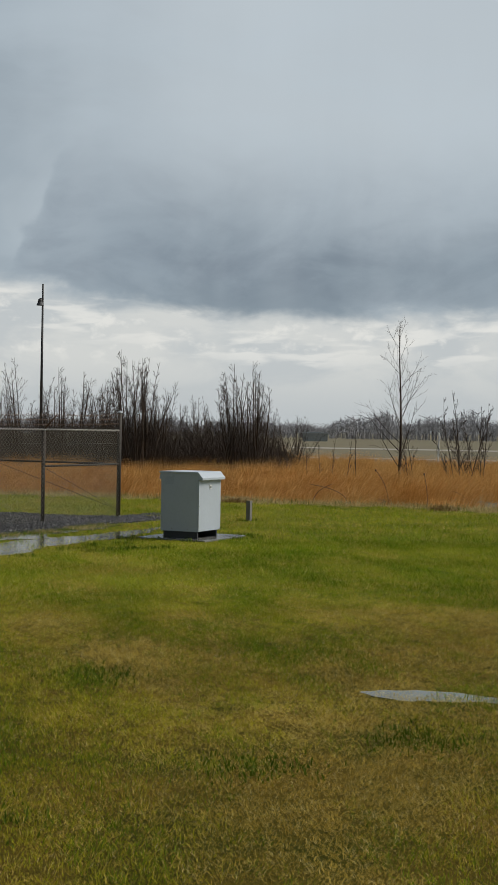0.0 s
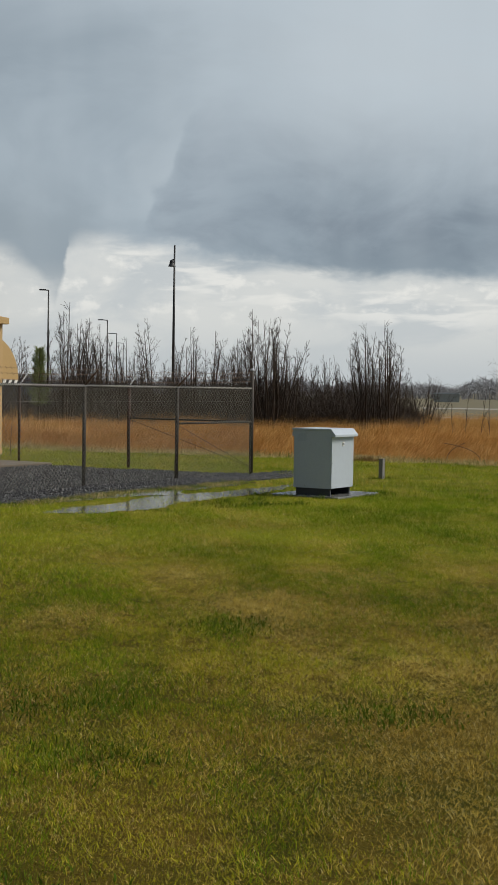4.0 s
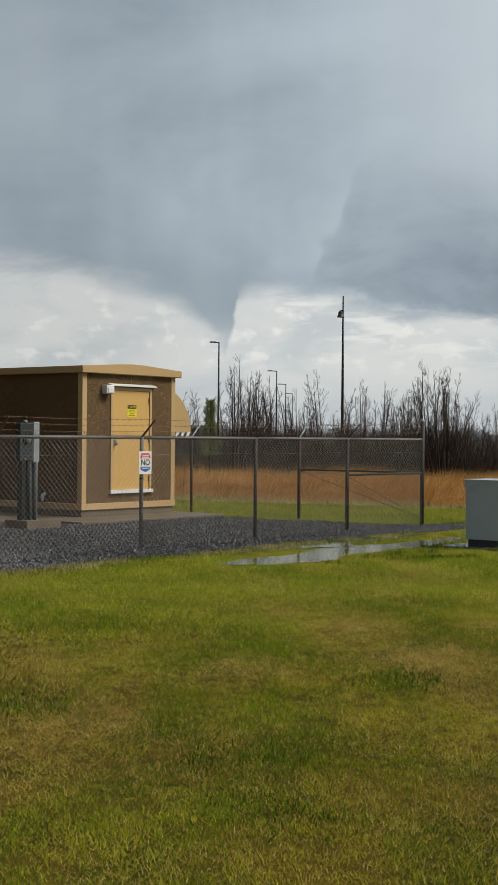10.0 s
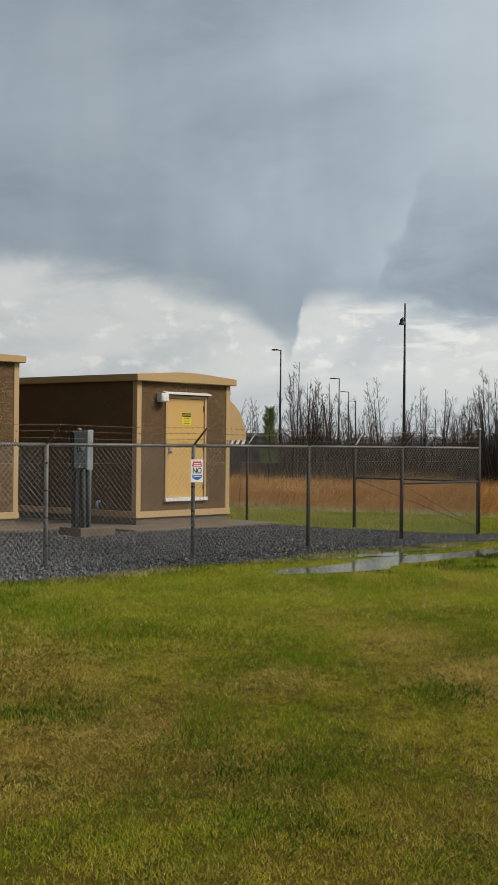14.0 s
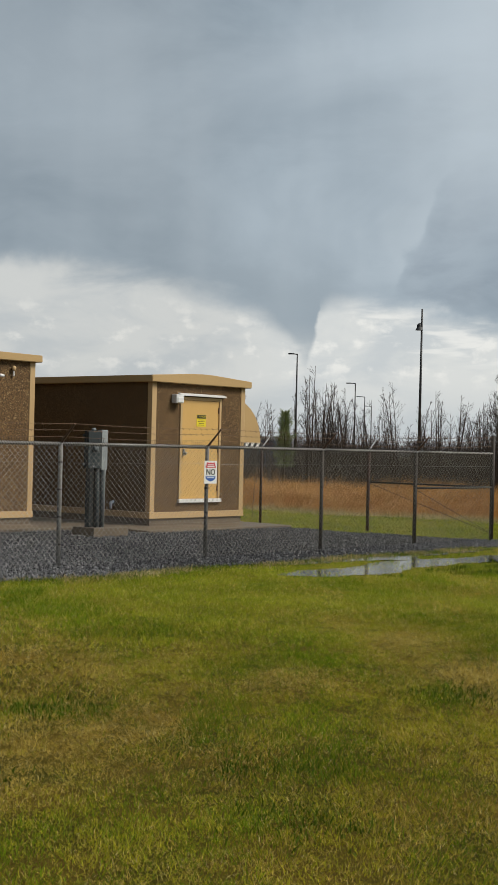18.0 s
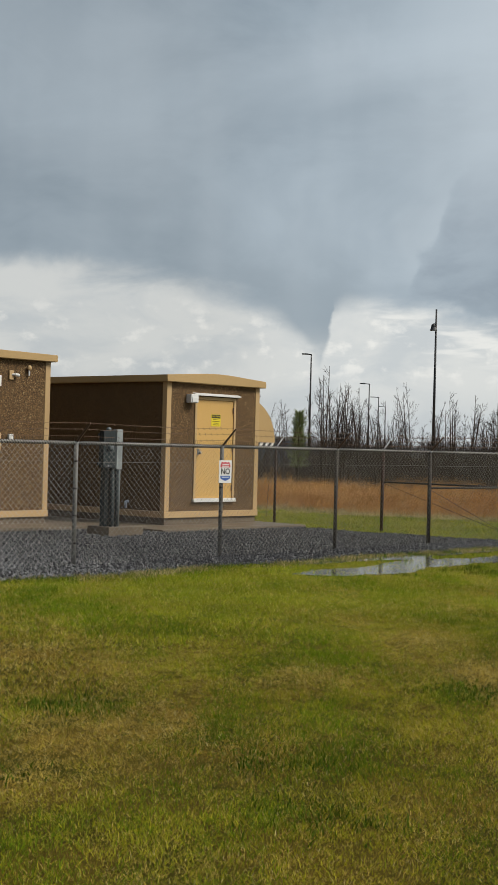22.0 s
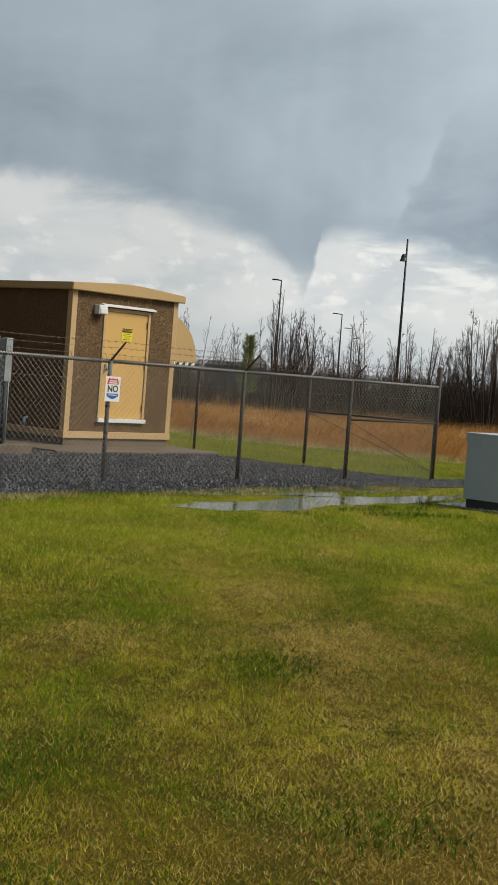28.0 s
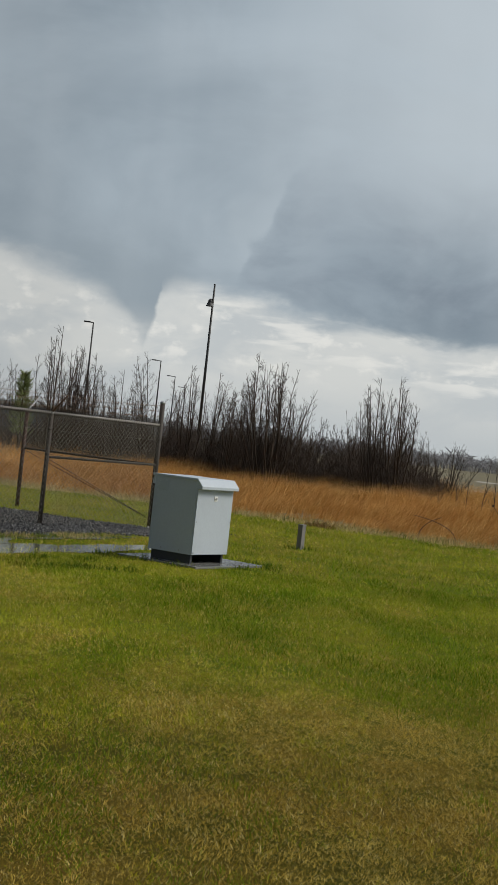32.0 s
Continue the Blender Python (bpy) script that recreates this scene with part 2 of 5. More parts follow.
def turf():
    """Soil and thatch under the lawn's blades."""
    m, g, place, b = surface("turf", 0.95, spec=0.05)
    big, small = g.noise(place, 1.1, 4.0, 0.6), g.noise(place, 60.0, 3.0)
    xyz = g.add("ShaderNodeSeparateXYZ", Vector=place).outputs
    # greener towards the fence, with the far lawn's glow put in as extra brightness
    far_bright = g.ramp(g.math("ADD", g.math("MULTIPLY", xyz[0], 0.8), g.math("MULTIPLY", xyz[1], 0.6)), -18.0, -12.0)
    thatch = g.mix(g.ramp(big, 0.35, 0.65), (0.055, 0.052, 0.005), (0.115, 0.078, 0.011))
    col = g.mix(far_bright, thatch, g.mix(g.ramp(big, 0.35, 0.65), (0.115, 0.145, 0.009), (0.19, 0.168, 0.018)))
    g.put(b.inputs["Base Color"], g.mix(g.ramp(small, 0.4, 0.75, 0.0, 0.6), col, (0.02, 0.018, 0.003)))
    bump(g, b, small, 0.6, 0.03)
    return m


def blades(name, green, lush, straw, middle=0.5, patch=0.35, passing=0.28):
    """Thin leaves of grass, green to straw in patches; some light passes through them."""
    m, g, place, b = surface(name, 0.8, spec=0.08)
    big, mid = g.noise(place, patch, 4.0, 0.6), g.noise(place, 2.2, 5.0, 0.65)
    own = g.add("ShaderNodeNewGeometry").outputs["Random Per Island"]
    t = g.math("ADD", g.math("MULTIPLY", big, 0.55), g.math("MULTIPLY", mid, 0.45))
    t = g.math("ADD", t, g.math("MULTIPLY_ADD", own, 0.24, -0.12))
    col = g.mix(g.ramp(t, middle - 0.16, middle - 0.05), lush, green)
    col = g.mix(g.ramp(t, middle - 0.01, middle + 0.15), col, straw)
    g.put(b.inputs["Base Color"], col)
    glow = g.add("ShaderNodeBsdfTranslucent", Color=col)
    both = g.add("ShaderNodeMixShader", Fac=passing)
    g.put(both.inputs[1], b.outputs[0])
    g.put(both.inputs[2], glow.outputs[0])
    out = next(n for n in m.node_tree.nodes if n.type == "OUTPUT_MATERIAL")
    g.put(out.inputs["Surface"], both.outputs[0])
    return m


def lawn_leaves(name, low, high, odd, share, passing=0.25):
    """Lawn blades between two colours, a share of them of a third, drifting slowly over the ground."""
    m, g, place, b = surface(name, 0.9, spec=0.015)
    own = g.add("ShaderNodeNewGeometry").outputs["Random Per Island"]
    drift = g.noise(place, 0.5, 4.0, 0.6)
    t = g.math("ADD", g.math("MULTIPLY", g.ramp(drift, 0.3, 0.7), 0.45), g.math("MULTIPLY", own, 0.55))
    col = g.mix(t, low, high)
    other = g.math("FRACT", g.math("MULTIPLY", own, 57.3))
    col = g.mix(g.ramp(other, 1.0 - share, 1.0 - share + 0.05), col, odd)
    g.put(b.inputs["Base Color"], col)
    glow = g.add("ShaderNodeBsdfTranslucent", Color=col)
    both = g.add("ShaderNodeMixShader", Fac=passing)
    g.put(both.inputs[1], b.outputs[0])
    g.put(both.inputs[2], glow.outputs[0])
    out = next(n for n in m.node_tree.nodes if n.type == "OUTPUT_MATERIAL")
    g.put(out.inputs["Surface"], both.outputs[0])
    return m


MAT = {
    "aggregate": aggregate(), "turf": turf(),
    "lush_blades": lawn_leaves("lush_blades", (0.045, 0.095, 0.006), (0.25, 0.38, 0.018), (0.44, 0.38, 0.04), 0.08),
    "olive_blades": lawn_leaves("olive_blades", (0.145, 0.145, 0.009), (0.68, 0.62, 0.042), (0.62, 0.46, 0.12), 0.18),
    "fresh_blades": lawn_leaves("fresh_blades", (0.135, 0.185, 0.012), (0.51, 0.53, 0.048), (0.64, 0.54, 0.14), 0.14),
    "dead_blades": lawn_leaves("dead_blades", (0.28, 0.165, 0.018), (0.88, 0.67, 0.155), (0.72, 0.60, 0.25), 0.2),
    "straw": blades("dry_grass", (0.62, 0.32, 0.09), (0.40, 0.175, 0.045), (0.84, 0.53, 0.21), 0.49, 0.35),
    "pale_straw": blades("pale_straw", (0.55, 0.42, 0.20), (0.20, 0.18, 0.05), (0.70, 0.57, 0.30), 0.5, 0.6),
    "brown_straw": blades("brown_straw", (0.20, 0.115, 0.045), (0.12, 0.065, 0.025), (0.34, 0.22, 0.10), 0.5, 0.6),
    "field": worn("field_soil", (0.115, 0.095, 0.045), (0.165, 0.138, 0.075), 0.95, 0, 0.8, 0.03, 0.3, 0.05),
    "tan": worn("tan_paint", (0.50, 0.33, 0.15), (0.56, 0.375, 0.18), 0.55, 0, 30, 0.8, 0.08, 0.002),
    "pale_tan": worn("pale_tan_paint", (0.62, 0.46, 0.24), (0.68, 0.51, 0.28), 0.5, 0, 30, 1.5, 0.05, 0.001),
    "tan_door": worn("tan_door_paint", (0.64, 0.385, 0.115), (0.69, 0.425, 0.14), 0.42, 0, 25, 0.6, 0.03, 0.001),
    "tan_roof": worn("tan_roof_concrete", (0.46, 0.30, 0.125), (0.53, 0.35, 0.15), 0.6, 0, 30, 0.8, 0.15, 0.003),
    "concrete": worn("wet_concrete", (0.105, 0.076, 0.048), (0.18, 0.138, 0.092), 0.55, 0, 45, 1.4, 0.25, 0.004),
    "wet_pad": worn("rain_wet_grey_concrete", (0.13, 0.13, 0.125), (0.22, 0.22, 0.21), 0.22, 0, 40, 1.2, 0.1, 0.002),
    "galv": worn("galvanised_steel", (0.30, 0.31, 0.31), (0.40, 0.41, 0.41), 0.45, 0.85, 60, 6, 0.05, 0.001),
    "rail": worn("weathered_rail", (0.26, 0.24, 0.22), (0.44, 0.42, 0.39), 0.5, 0.3, 25, 5, 0.1, 0.001),
    # two paler copies of the fence wire, with the sky's gleam painted in
    "sheen_wire": worn("sheen_fence_wire", (0.44, 0.43, 0.40), (0.60, 0.58, 0.55), 0.45, 0.2, 20, 1, 0.0, 0.001),
    "faint_sheen_wire": worn("faint_sheen_fence_wire", (0.28, 0.265, 0.24), (0.40, 0.38, 0.35), 0.5, 0.15, 20, 1, 0.0, 0.001),
    "wire": worn("fence_wire", (0.20, 0.18, 0.145), (0.31, 0.285, 0.24), 0.55, 0.1, 20, 1, 0.0, 0.001),
    "rust": worn("rusted_steel", (0.12, 0.075, 0.05), (0.20, 0.12, 0.075), 0.7, 0.3, 60, 6, 0.2, 0.001),
    "cabinet": worn("grey_cabinet_enamel", (0.43, 0.475, 0.53), (0.49, 0.54, 0.595), 0.38, 0, 30, 1.2, 0.03, 0.001),
    "dull_blue": worn("dull_blue_paint", (0.13, 0.155, 0.20), (0.18, 0.205, 0.25), 0.6, 0, 10, 1.0, 0.05, 0.002),
    "pale_grey": worn("pale_grey_cladding", (0.30, 0.32, 0.31), (0.38, 0.40, 0.39), 0.7, 0, 4, 0.5, 0.05, 0.01),
    "plinth": worn("dark_plinth", (0.035, 0.037, 0.04), (0.06, 0.062, 0.065), 0.6, 0, 40, 4, 0.1, 0.002),
    "white": worn("white_enamel", (0.74, 0.73, 0.70), (0.82, 0.81, 0.78), 0.4, 0, 40, 3, 0.03, 0.001),
    "black": worn("black_paint", (0.015, 0.015, 0.016), (0.03, 0.03, 0.03), 0.5, 0, 40, 4, 0.05, 0.001),
    "red": worn("red_print", (0.52, 0.045, 0.06), (0.60, 0.06, 0.075), 0.4, 0, 40, 4, 0.0, 0.001),
    "blue": worn("blue_print", (0.035, 0.10, 0.36), (0.045, 0.13, 0.42), 0.4, 0, 40, 4, 0.0, 0.001),
    "yellow": worn("yellow_print", (0.78, 0.60, 0.02), (0.84, 0.66, 0.03), 0.4, 0, 40, 4, 0.0, 0.001),
    "ink": worn("dark_print", (0.02, 0.018, 0.015), (0.035, 0.03, 0.025), 0.5, 0, 40, 4, 0.0, 0.001),
    "green_steel": worn("grey_green_steel", (0.010, 0.015, 0.016), (0.024, 0.033, 0.034), 0.7, 0.0, 40, 4, 0.05, 0.001),
    "switch_grey": worn("dull_zinc", (0.10, 0.115, 0.115), (0.20, 0.22, 0.215), 0.55, 0.2, 40, 5, 0.1, 0.001),
    "pale_zinc": worn("pale_zinc", (0.24, 0.26, 0.255), (0.38, 0.40, 0.39), 0.5, 0.2, 40, 5, 0.1, 0.001),
    "bark": worn("winter_bark", (0.040, 0.027, 0.019), (0.085, 0.060, 0.042), 0.85, 0, 25, 0.5, 0.2, 0.004),
    "twigs": worn("winter_twigs", (0.026, 0.016, 0.010), (0.060, 0.039, 0.026), 0.85, 0, 3, 0.2, 0.0, 0.004),
    "needles": worn("pine_needles", (0.11, 0.15, 0.045), (0.22, 0.26, 0.09), 0.7, 0, 5, 1, 0.0, 0.004),
    # no haze in the air: the woods' pale bluish grey stands in for it
    "hazed_twigs": worn("hazed_winter_woods", (0.215, 0.215, 0.235), (0.27, 0.27, 0.285), 0.9, 0, 0.4, 0.02, 0.0, 0.004),
    "stone": worn("wet_gravel_bed", (0.014, 0.0145, 0.017), (0.036, 0.036, 0.040), 0.5, 0, 35, 1.0, 0.6, 0.02),
    "weed": blades("dark_weeds", (0.10, 0.15, 0.014), (0.05, 0.10, 0.010), (0.20, 0.19, 0.03), 0.52, 1.0),
    "pale_road": worn("pale_gravel_track", (0.30, 0.275, 0.235), (0.40, 0.37, 0.32), 0.9, 0, 1.0, 0.1, 0.1, 0.02),
    "timber": worn("grey_timber", (0.16, 0.15, 0.14), (0.24, 0.225, 0.21), 0.8, 0, 30, 4, 0.2, 0.003, (1, 1, 0.1)),
}


def post_material(name, dark, light):
    m, g, place, b = surface(name, 0.6, spec=0.25)
    own = g.add("ShaderNodeObjectInfo").outputs["Random"]
    grime, fine = g.noise(g.scaled(place, (1, 1, 0.4)), 3.0, 5.0), g.noise(place, 50.0, 3.0)
    col = g.mix(g.ramp(own, 0.2, 0.9), dark, light)
    col = g.mix(g.ramp(grime, 0.4, 0.7, 0.0, 0.6), col, (0.035, 0.027, 0.021))
    g.put(b.inputs["Base Color"], g.mix(g.ramp(fine, 0.4, 0.8, 0.0, 0.3), col, (0.13, 0.115, 0.10)))
    return m


def gravel_material():
    m, g, place, b = surface("wet_crushed_stone", 0.42)
    own = g.add("ShaderNodeNewGeometry").outputs["Random Per Island"]
    # the wet sheen of the western stones is put into a paler colour
    zone = g.ramp(g.add("ShaderNodeSeparateXYZ", Vector=place).outputs[0], -9.5, -13.5)
    col = g.mix(g.math("POWER", own, 2.2), (0.005, 0.0053, 0.006), (0.12, 0.118, 0.122))
    col = g.mix(zone, col, g.mix(g.math("POWER", own, 1.6), (0.012, 0.012, 0.013), (0.28, 0.276, 0.276)))
    col = g.mix(g.ramp(own, 0.95, 0.99), col, (0.26, 0.25, 0.24))
    g.put(b.inputs["Base Color"], col)
    return m


def water_material():
    m, g, place, b = surface("puddle_water", 0.11, spec=0.28)
    mud = g.noise(place, 1.2, 4.0)
    g.put(b.inputs["Base Color"], g.mix(mud, (0.085, 0.09, 0.05), (0.13, 0.13, 0.085)))
    return m


MAT["gravel"], MAT["water"] = gravel_material(), water_material()
MAT["post"] = post_material("brown_fence_pipe", (0.034, 0.027, 0.022), (0.060, 0.050, 0.042))
MAT["post_grey"] = post_material("grey_fence_pipe", (0.20, 0.19, 0.175), (0.30, 0.285, 0.265))
MAT["post_red"] = post_material("rusted_fence_pipe", (0.050, 0.024, 0.018), (0.080, 0.034, 0.024))


# ---- mesh helpers ----
def mesh_of(name, verts, faces, material, smooth=False):
    """A mesh from arrays: verts (n, 3) and faces (m, k)."""
    verts, faces = np.asarray(verts, np.float32), np.asarray(faces, np.int32)
    me = bpy.data.meshes.new(name)
    m, k = faces.shape
    me.vertices.add(len(verts)), me.loops.add(m * k), me.polygons.add(m)
    me.vertices.foreach_set("co", verts.ravel())
    me.loops.foreach_set("vertex_index", faces.ravel())
    me.polygons.foreach_set("loop_start", np.arange(0, m * k, k, dtype=np.int32))
    me.polygons.foreach_set("use_smooth", np.full(m, smooth))
    me.materials.append(MAT[material])
    me.update(calc_edges=True)
    return me


def place_part(name, me, parent, label=""):
    ob = new(name, me)
    ob.parent = parent
    return tagged(ob, label)


def part(name, bm, material, parent=None, label="", smooth=False):
    """Links a bmesh as one mesh object under a thing or a part."""
    me = bpy.data.meshes.new(name)
    bm.to_mesh(me)
    bm.free()
    me.materials.append(MAT[material])
    if smooth:
        me.shade_smooth()
    return place_part(name, me, parent, label)


def box(x0, x1, y0, y1, z0, z1, bevel=0.0, bm=None):
    bm = bm or bmesh.new()
    made = bmesh.ops.create_cube(bm, size=1.0, matrix=Matrix.Translation(((x0 + x1) / 2, (y0 + y1) / 2, (z0 + z1) / 2))
                                 @ Matrix.Diagonal((x1 - x0, y1 - y0, z1 - z0, 1)))
    if bevel:
        edges = list({e for v in made["verts"] for e in v.link_edges})
        bmesh.ops.bevel(bm, geom=edges, offset=bevel, segments=2, affect="EDGES", profile=0.6)
    return bm


def rod(a, b, r0, r1=None, sides=10, bm=None):
    bm = bm or bmesh.new()
    a, b = Vector(a), Vector(b)
    turn = (b - a).to_track_quat("Z", "Y").to_matrix().to_4x4()
    bmesh.ops.create_cone(bm, cap_ends=True, segments=sides, radius1=r0, radius2=r0 if r1 is None else r1,
                          depth=(b - a).length, matrix=Matrix.Translation((a + b) / 2) @ turn)
    return bm


def ball(at, r, bm=None, squash=(1, 1, 1), u=10, v=6):
    bm = bm or bmesh.new()
    bmesh.ops.create_uvsphere(bm, u_segments=u, v_segments=v, radius=r, matrix=Matrix.Translation(at) @ Matrix.Diagonal((*squash, 1)))
    return bm


def prism(outline, y0, y1, bm=None):
    """An outline of (x, z) points drawn out from y0 to y1."""
    bm = bm or bmesh.new()
    a = [bm.verts.new((x, y0, z)) for x, z in outline]
    b = [bm.verts.new((x, y1, z)) for x, z in outline]
    bm.faces.new(a), bm.faces.new(b[::-1])
    for i in range(len(a)):
        j = (i + 1) % len(a)
        bm.faces.new((a[j], a[i], b[i], b[j]))
    bmesh.ops.recalc_face_normals(bm, faces=bm.faces)
    return bm


def tubes(name, segs, material, sides=3, smooth=True):
    """One mesh of many tapered prisms; segs: rows of x0 y0 z0 x1 y1 z1 r0 r1."""
    segs = np.asarray(segs, float)
    p, q, r0, r1 = segs[:, :3], segs[:, 3:6], segs[:, 6], segs[:, 7]
    way = q - p
    way /= np.linalg.norm(way, axis=1, keepdims=True) + 1e-9
    aside = np.where(np.abs(way[:, 2:3]) > 0.8, [[1.0, 0, 0]], [[0, 0, 1.0]])
    u = np.cross(way, aside)
    u /= np.linalg.norm(u, axis=1, keepdims=True) + 1e-9
    v = np.cross(way, u)
    n, ring = len(segs), np.arange(sides) * 2 * np.pi / sides
    spin = np.cos(ring)[None, :, None] * u[:, None] + np.sin(ring)[None, :, None] * v[:, None]
    verts = np.concatenate([p[:, None] + spin * r0[:, None, None], q[:, None] + spin * r1[:, None, None]], 1).reshape(-1, 3)
    i = np.arange(sides)
    quad = np.stack([i, (i + 1) % sides, sides + (i + 1) % sides, sides + i], 1)
    faces = (np.arange(n)[:, None, None] * 2 * sides + quad[None]).reshape(-1, 4)
    return mesh_of(name, verts, faces, material, smooth)


def thing(name, at, label, category, group="", turn=0.0):
    ob = new(name)
    ob.empty_display_size = 0.2
    ob.matrix_world = pose(*at, 0, 0, turn)
    return tagged(ob, label, category, group)


def letters(text, size, material, parent, at, name="lettering", bold=0.0):
    """Raised letters in the built-in font, upright and facing -y."""
    cu = bpy.data.curves.new(name, "FONT")
    cu.body, cu.size, cu.align_x, cu.align_y, cu.extrude = text, size, "CENTER", "CENTER", 0.0015
    cu.offset = bold
    tmp = bpy.data.objects.new(name, cu)
    scene.collection.objects.link(tmp)
    me = bpy.data.meshes.new_from_object(tmp.evaluated_get(bpy.context.evaluated_depsgraph_get()))
    bpy.data.objects.remove(tmp)
    me.transform(pose(*at, 90, 0, 0))
    me.materials.clear()
    me.materials.append(MAT[material])
    return place_part(name, me, parent)


rng = np.random.default_rng(7)

# ---- ground ----
def lawn_edge(y):
    """How far the mown lawn reaches towards the tall grass."""
    return np.interp(y, [-60, -6, 3, 8, 14, 60], [7.8, 7.5, 7.0, 5.6, 5.4, 5.0]) + 0.25 * np.sin(y * 1.3) + 0.15 * np.sin(y * 3.1)


def sheet(name, xs, ys, height, material):
    xs, ys = np.asarray(xs, float), np.asarray(ys, float)
    gx, gy = np.meshgrid(xs, ys)
    verts = np.stack([gx, gy, height(gx, gy)], -1).reshape(-1, 3)
    n = len(xs)
    a = (np.arange(len(ys) - 1)[:, None] * n + np.arange(n - 1)[None]).ravel()
    return new(name, mesh_of(name, verts, np.stack([a, a + 1, a + n + 1, a + n], 1), material, True))


ground = sheet("ground", [-3000, -1200, -500, -200, -100, -60, -20, 20, 60, 120, 250, 500, 1200, 3500],
               [-3000, -1200, -500, -200, -100, -50, 0, 50, 100, 200, 500, 1200, 3500], lambda x, y: 0 * x - 0.06, "field")
tagged(ground, "brown winter field reaching the horizon", "ground", kind="structure")


def swell(x, y):
    level = np.clip((-4.2 - y) / 2.5, 0, 1)
    return level * (0.012 * np.sin(x * 0.7 + 1.0) * np.sin(y * 0.9) + 0.008 * np.sin(x * 2.1 + y * 1.7))


ys = np.linspace(-45, 45, 181)
us = np.linspace(0, 1, 140)
gy, gu = np.meshgrid(ys, us, indexing="ij")
gx = -45 + gu * (lawn_edge(gy) + 45.6)
n = len(us)
a = (np.arange(len(ys) - 1)[:, None] * n + np.arange(n - 1)[None]).ravel()
lawn = new("lawn", mesh_of("lawn", np.stack([gx, gy, swell(gx, gy)], -1).reshape(-1, 3), np.stack([a, a + 1, a + n + 1, a + n], 1), "turf", True))
tagged(lawn, "wet mown lawn, patchy green and straw brown", "lawn", kind="structure")


def leaves_of(name, x, y, z, length, width, lean, material, joints=2):
    """Blades of grass as one mesh: each a narrow bent triangle strip."""
    k = len(x)
    turn = rng.uniform(0, 2 * np.pi, k)
    side = np.stack([np.cos(turn), np.sin(turn), 0 * turn], 1) * width[:, None] / 2
    tilt = rng.uniform(0, 2 * np.pi, k)
    bend = np.stack([np.cos(tilt), np.sin(tilt), 0 * tilt], 1) * (lean * length)[:, None]
    root = np.stack([x, y, z - 0.004], 1)
    up = np.array([0, 0, 1.0]) * (length * np.sqrt(np.maximum(0.05, 1 - lean**2)))[:, None]
    if joints == 1:
        verts = np.stack([root - side, root + side, root + bend + up], 1).reshape(-1, 3)
        faces = np.arange(3 * k).reshape(-1, 3)
    else:
        mid = root + 0.35 * bend + 0.6 * up
        verts = np.stack([root - side, root + side, mid + 0.8 * side, mid - 0.8 * side, root + bend + up], 1).reshape(-1, 3)
        at = 5 * np.arange(k)[:, None, None]
        faces = (at + np.array([[0, 1, 2], [0, 2, 3], [3, 2, 4]])[None]).reshape(-1, 3)
    return new(name, mesh_of(name, verts, faces, material))


def banks(x):
    """The main puddle's near and far bank, from its west tip to its east tip."""
    wave = 0.05 * np.sin(x * 4.1) + 0.03 * np.sin(x * 9.7 + 1) + 0.02 * np.sin(x * 23)
    pinch = np.clip(np.minimum(x + 9.9, -2.0 - x) * 2, 0, 1)
    near = np.interp(x, [-9.9, -9.6, -8.5, -6.9, -4.5, -2.0], [-2.55, -3.05, -3.38, -3.0, -3.02, -2.33])
    far = np.interp(x, [-9.9, -9.1, -8.3, -6.3, -4.9, -2.0], [-2.5, -2.17, -2.36, -1.92, -2.22, -2.29])
    return near + wave * pinch, far - 0.8 * wave[::-1] * pinch if np.ndim(x) else far


def gutter(x):
    """The strip of water along the gravel: its near and far side."""
    pinch = np.clip(np.minimum(x + 8.9, -2.2 - x) * 0.8, 0, 1)
    open_part = np.exp(-((x + 5.9) / 0.55) ** 2)
    return -1.50 - (0.16 + 0.05 * np.sin(x * 5.3) + 0.03 * np.sin(x * 13) + 0.42 * open_part) * pinch, -1.45 + (0.16 + 0.03 * np.sin(x * 7.1)) * pinch


def in_puddle(x, y, grow=0.0):
    wet = np.zeros(np.shape(x), bool)
    for shore, x0, x1 in ((banks, -9.9, -2.0), (gutter, -8.9, -2.2)):
        grid = np.linspace(x0, x1, 400)
        near, far = shore(grid)
        wet |= (x > x0) & (x < x1) & (y > np.interp(x, grid, near) - grow) & (y < np.interp(x, grid, far) + grow)
    return wet


def noise_at(x, y, cell, seed):
    """Smooth random patches of about that size in metres, between 0 and 1."""
    table = np.random.default_rng(seed).random((256, 256))
    u, v = x / cell + 500.3, y / cell + 500.7
    i, j = np.floor(u).astype(int), np.floor(v).astype(int)
    a, b = u - i, v - j
    a, b = a * a * (3 - 2 * a), b * b * (3 - 2 * b)
    at = lambda p, q: table[p % 256, q % 256]
    return (at(i, j) * (1 - a) + at(i + 1, j) * a) * (1 - b) + (at(i, j + 1) * (1 - a) + at(i + 1, j + 1) * a) * b


def patchy(x, y, seed, cell):
    """Patches drawn out along the way that the mower went."""
    along, across = (0.79 * x + 0.61 * y) / 2.6, 0.79 * y - 0.61 * x
    return sum(w * noise_at(along, across, cell * c, seed + i) for i, (w, c) in enumerate(((0.5, 1.0), (0.3, 0.43), (0.2, 0.17))))


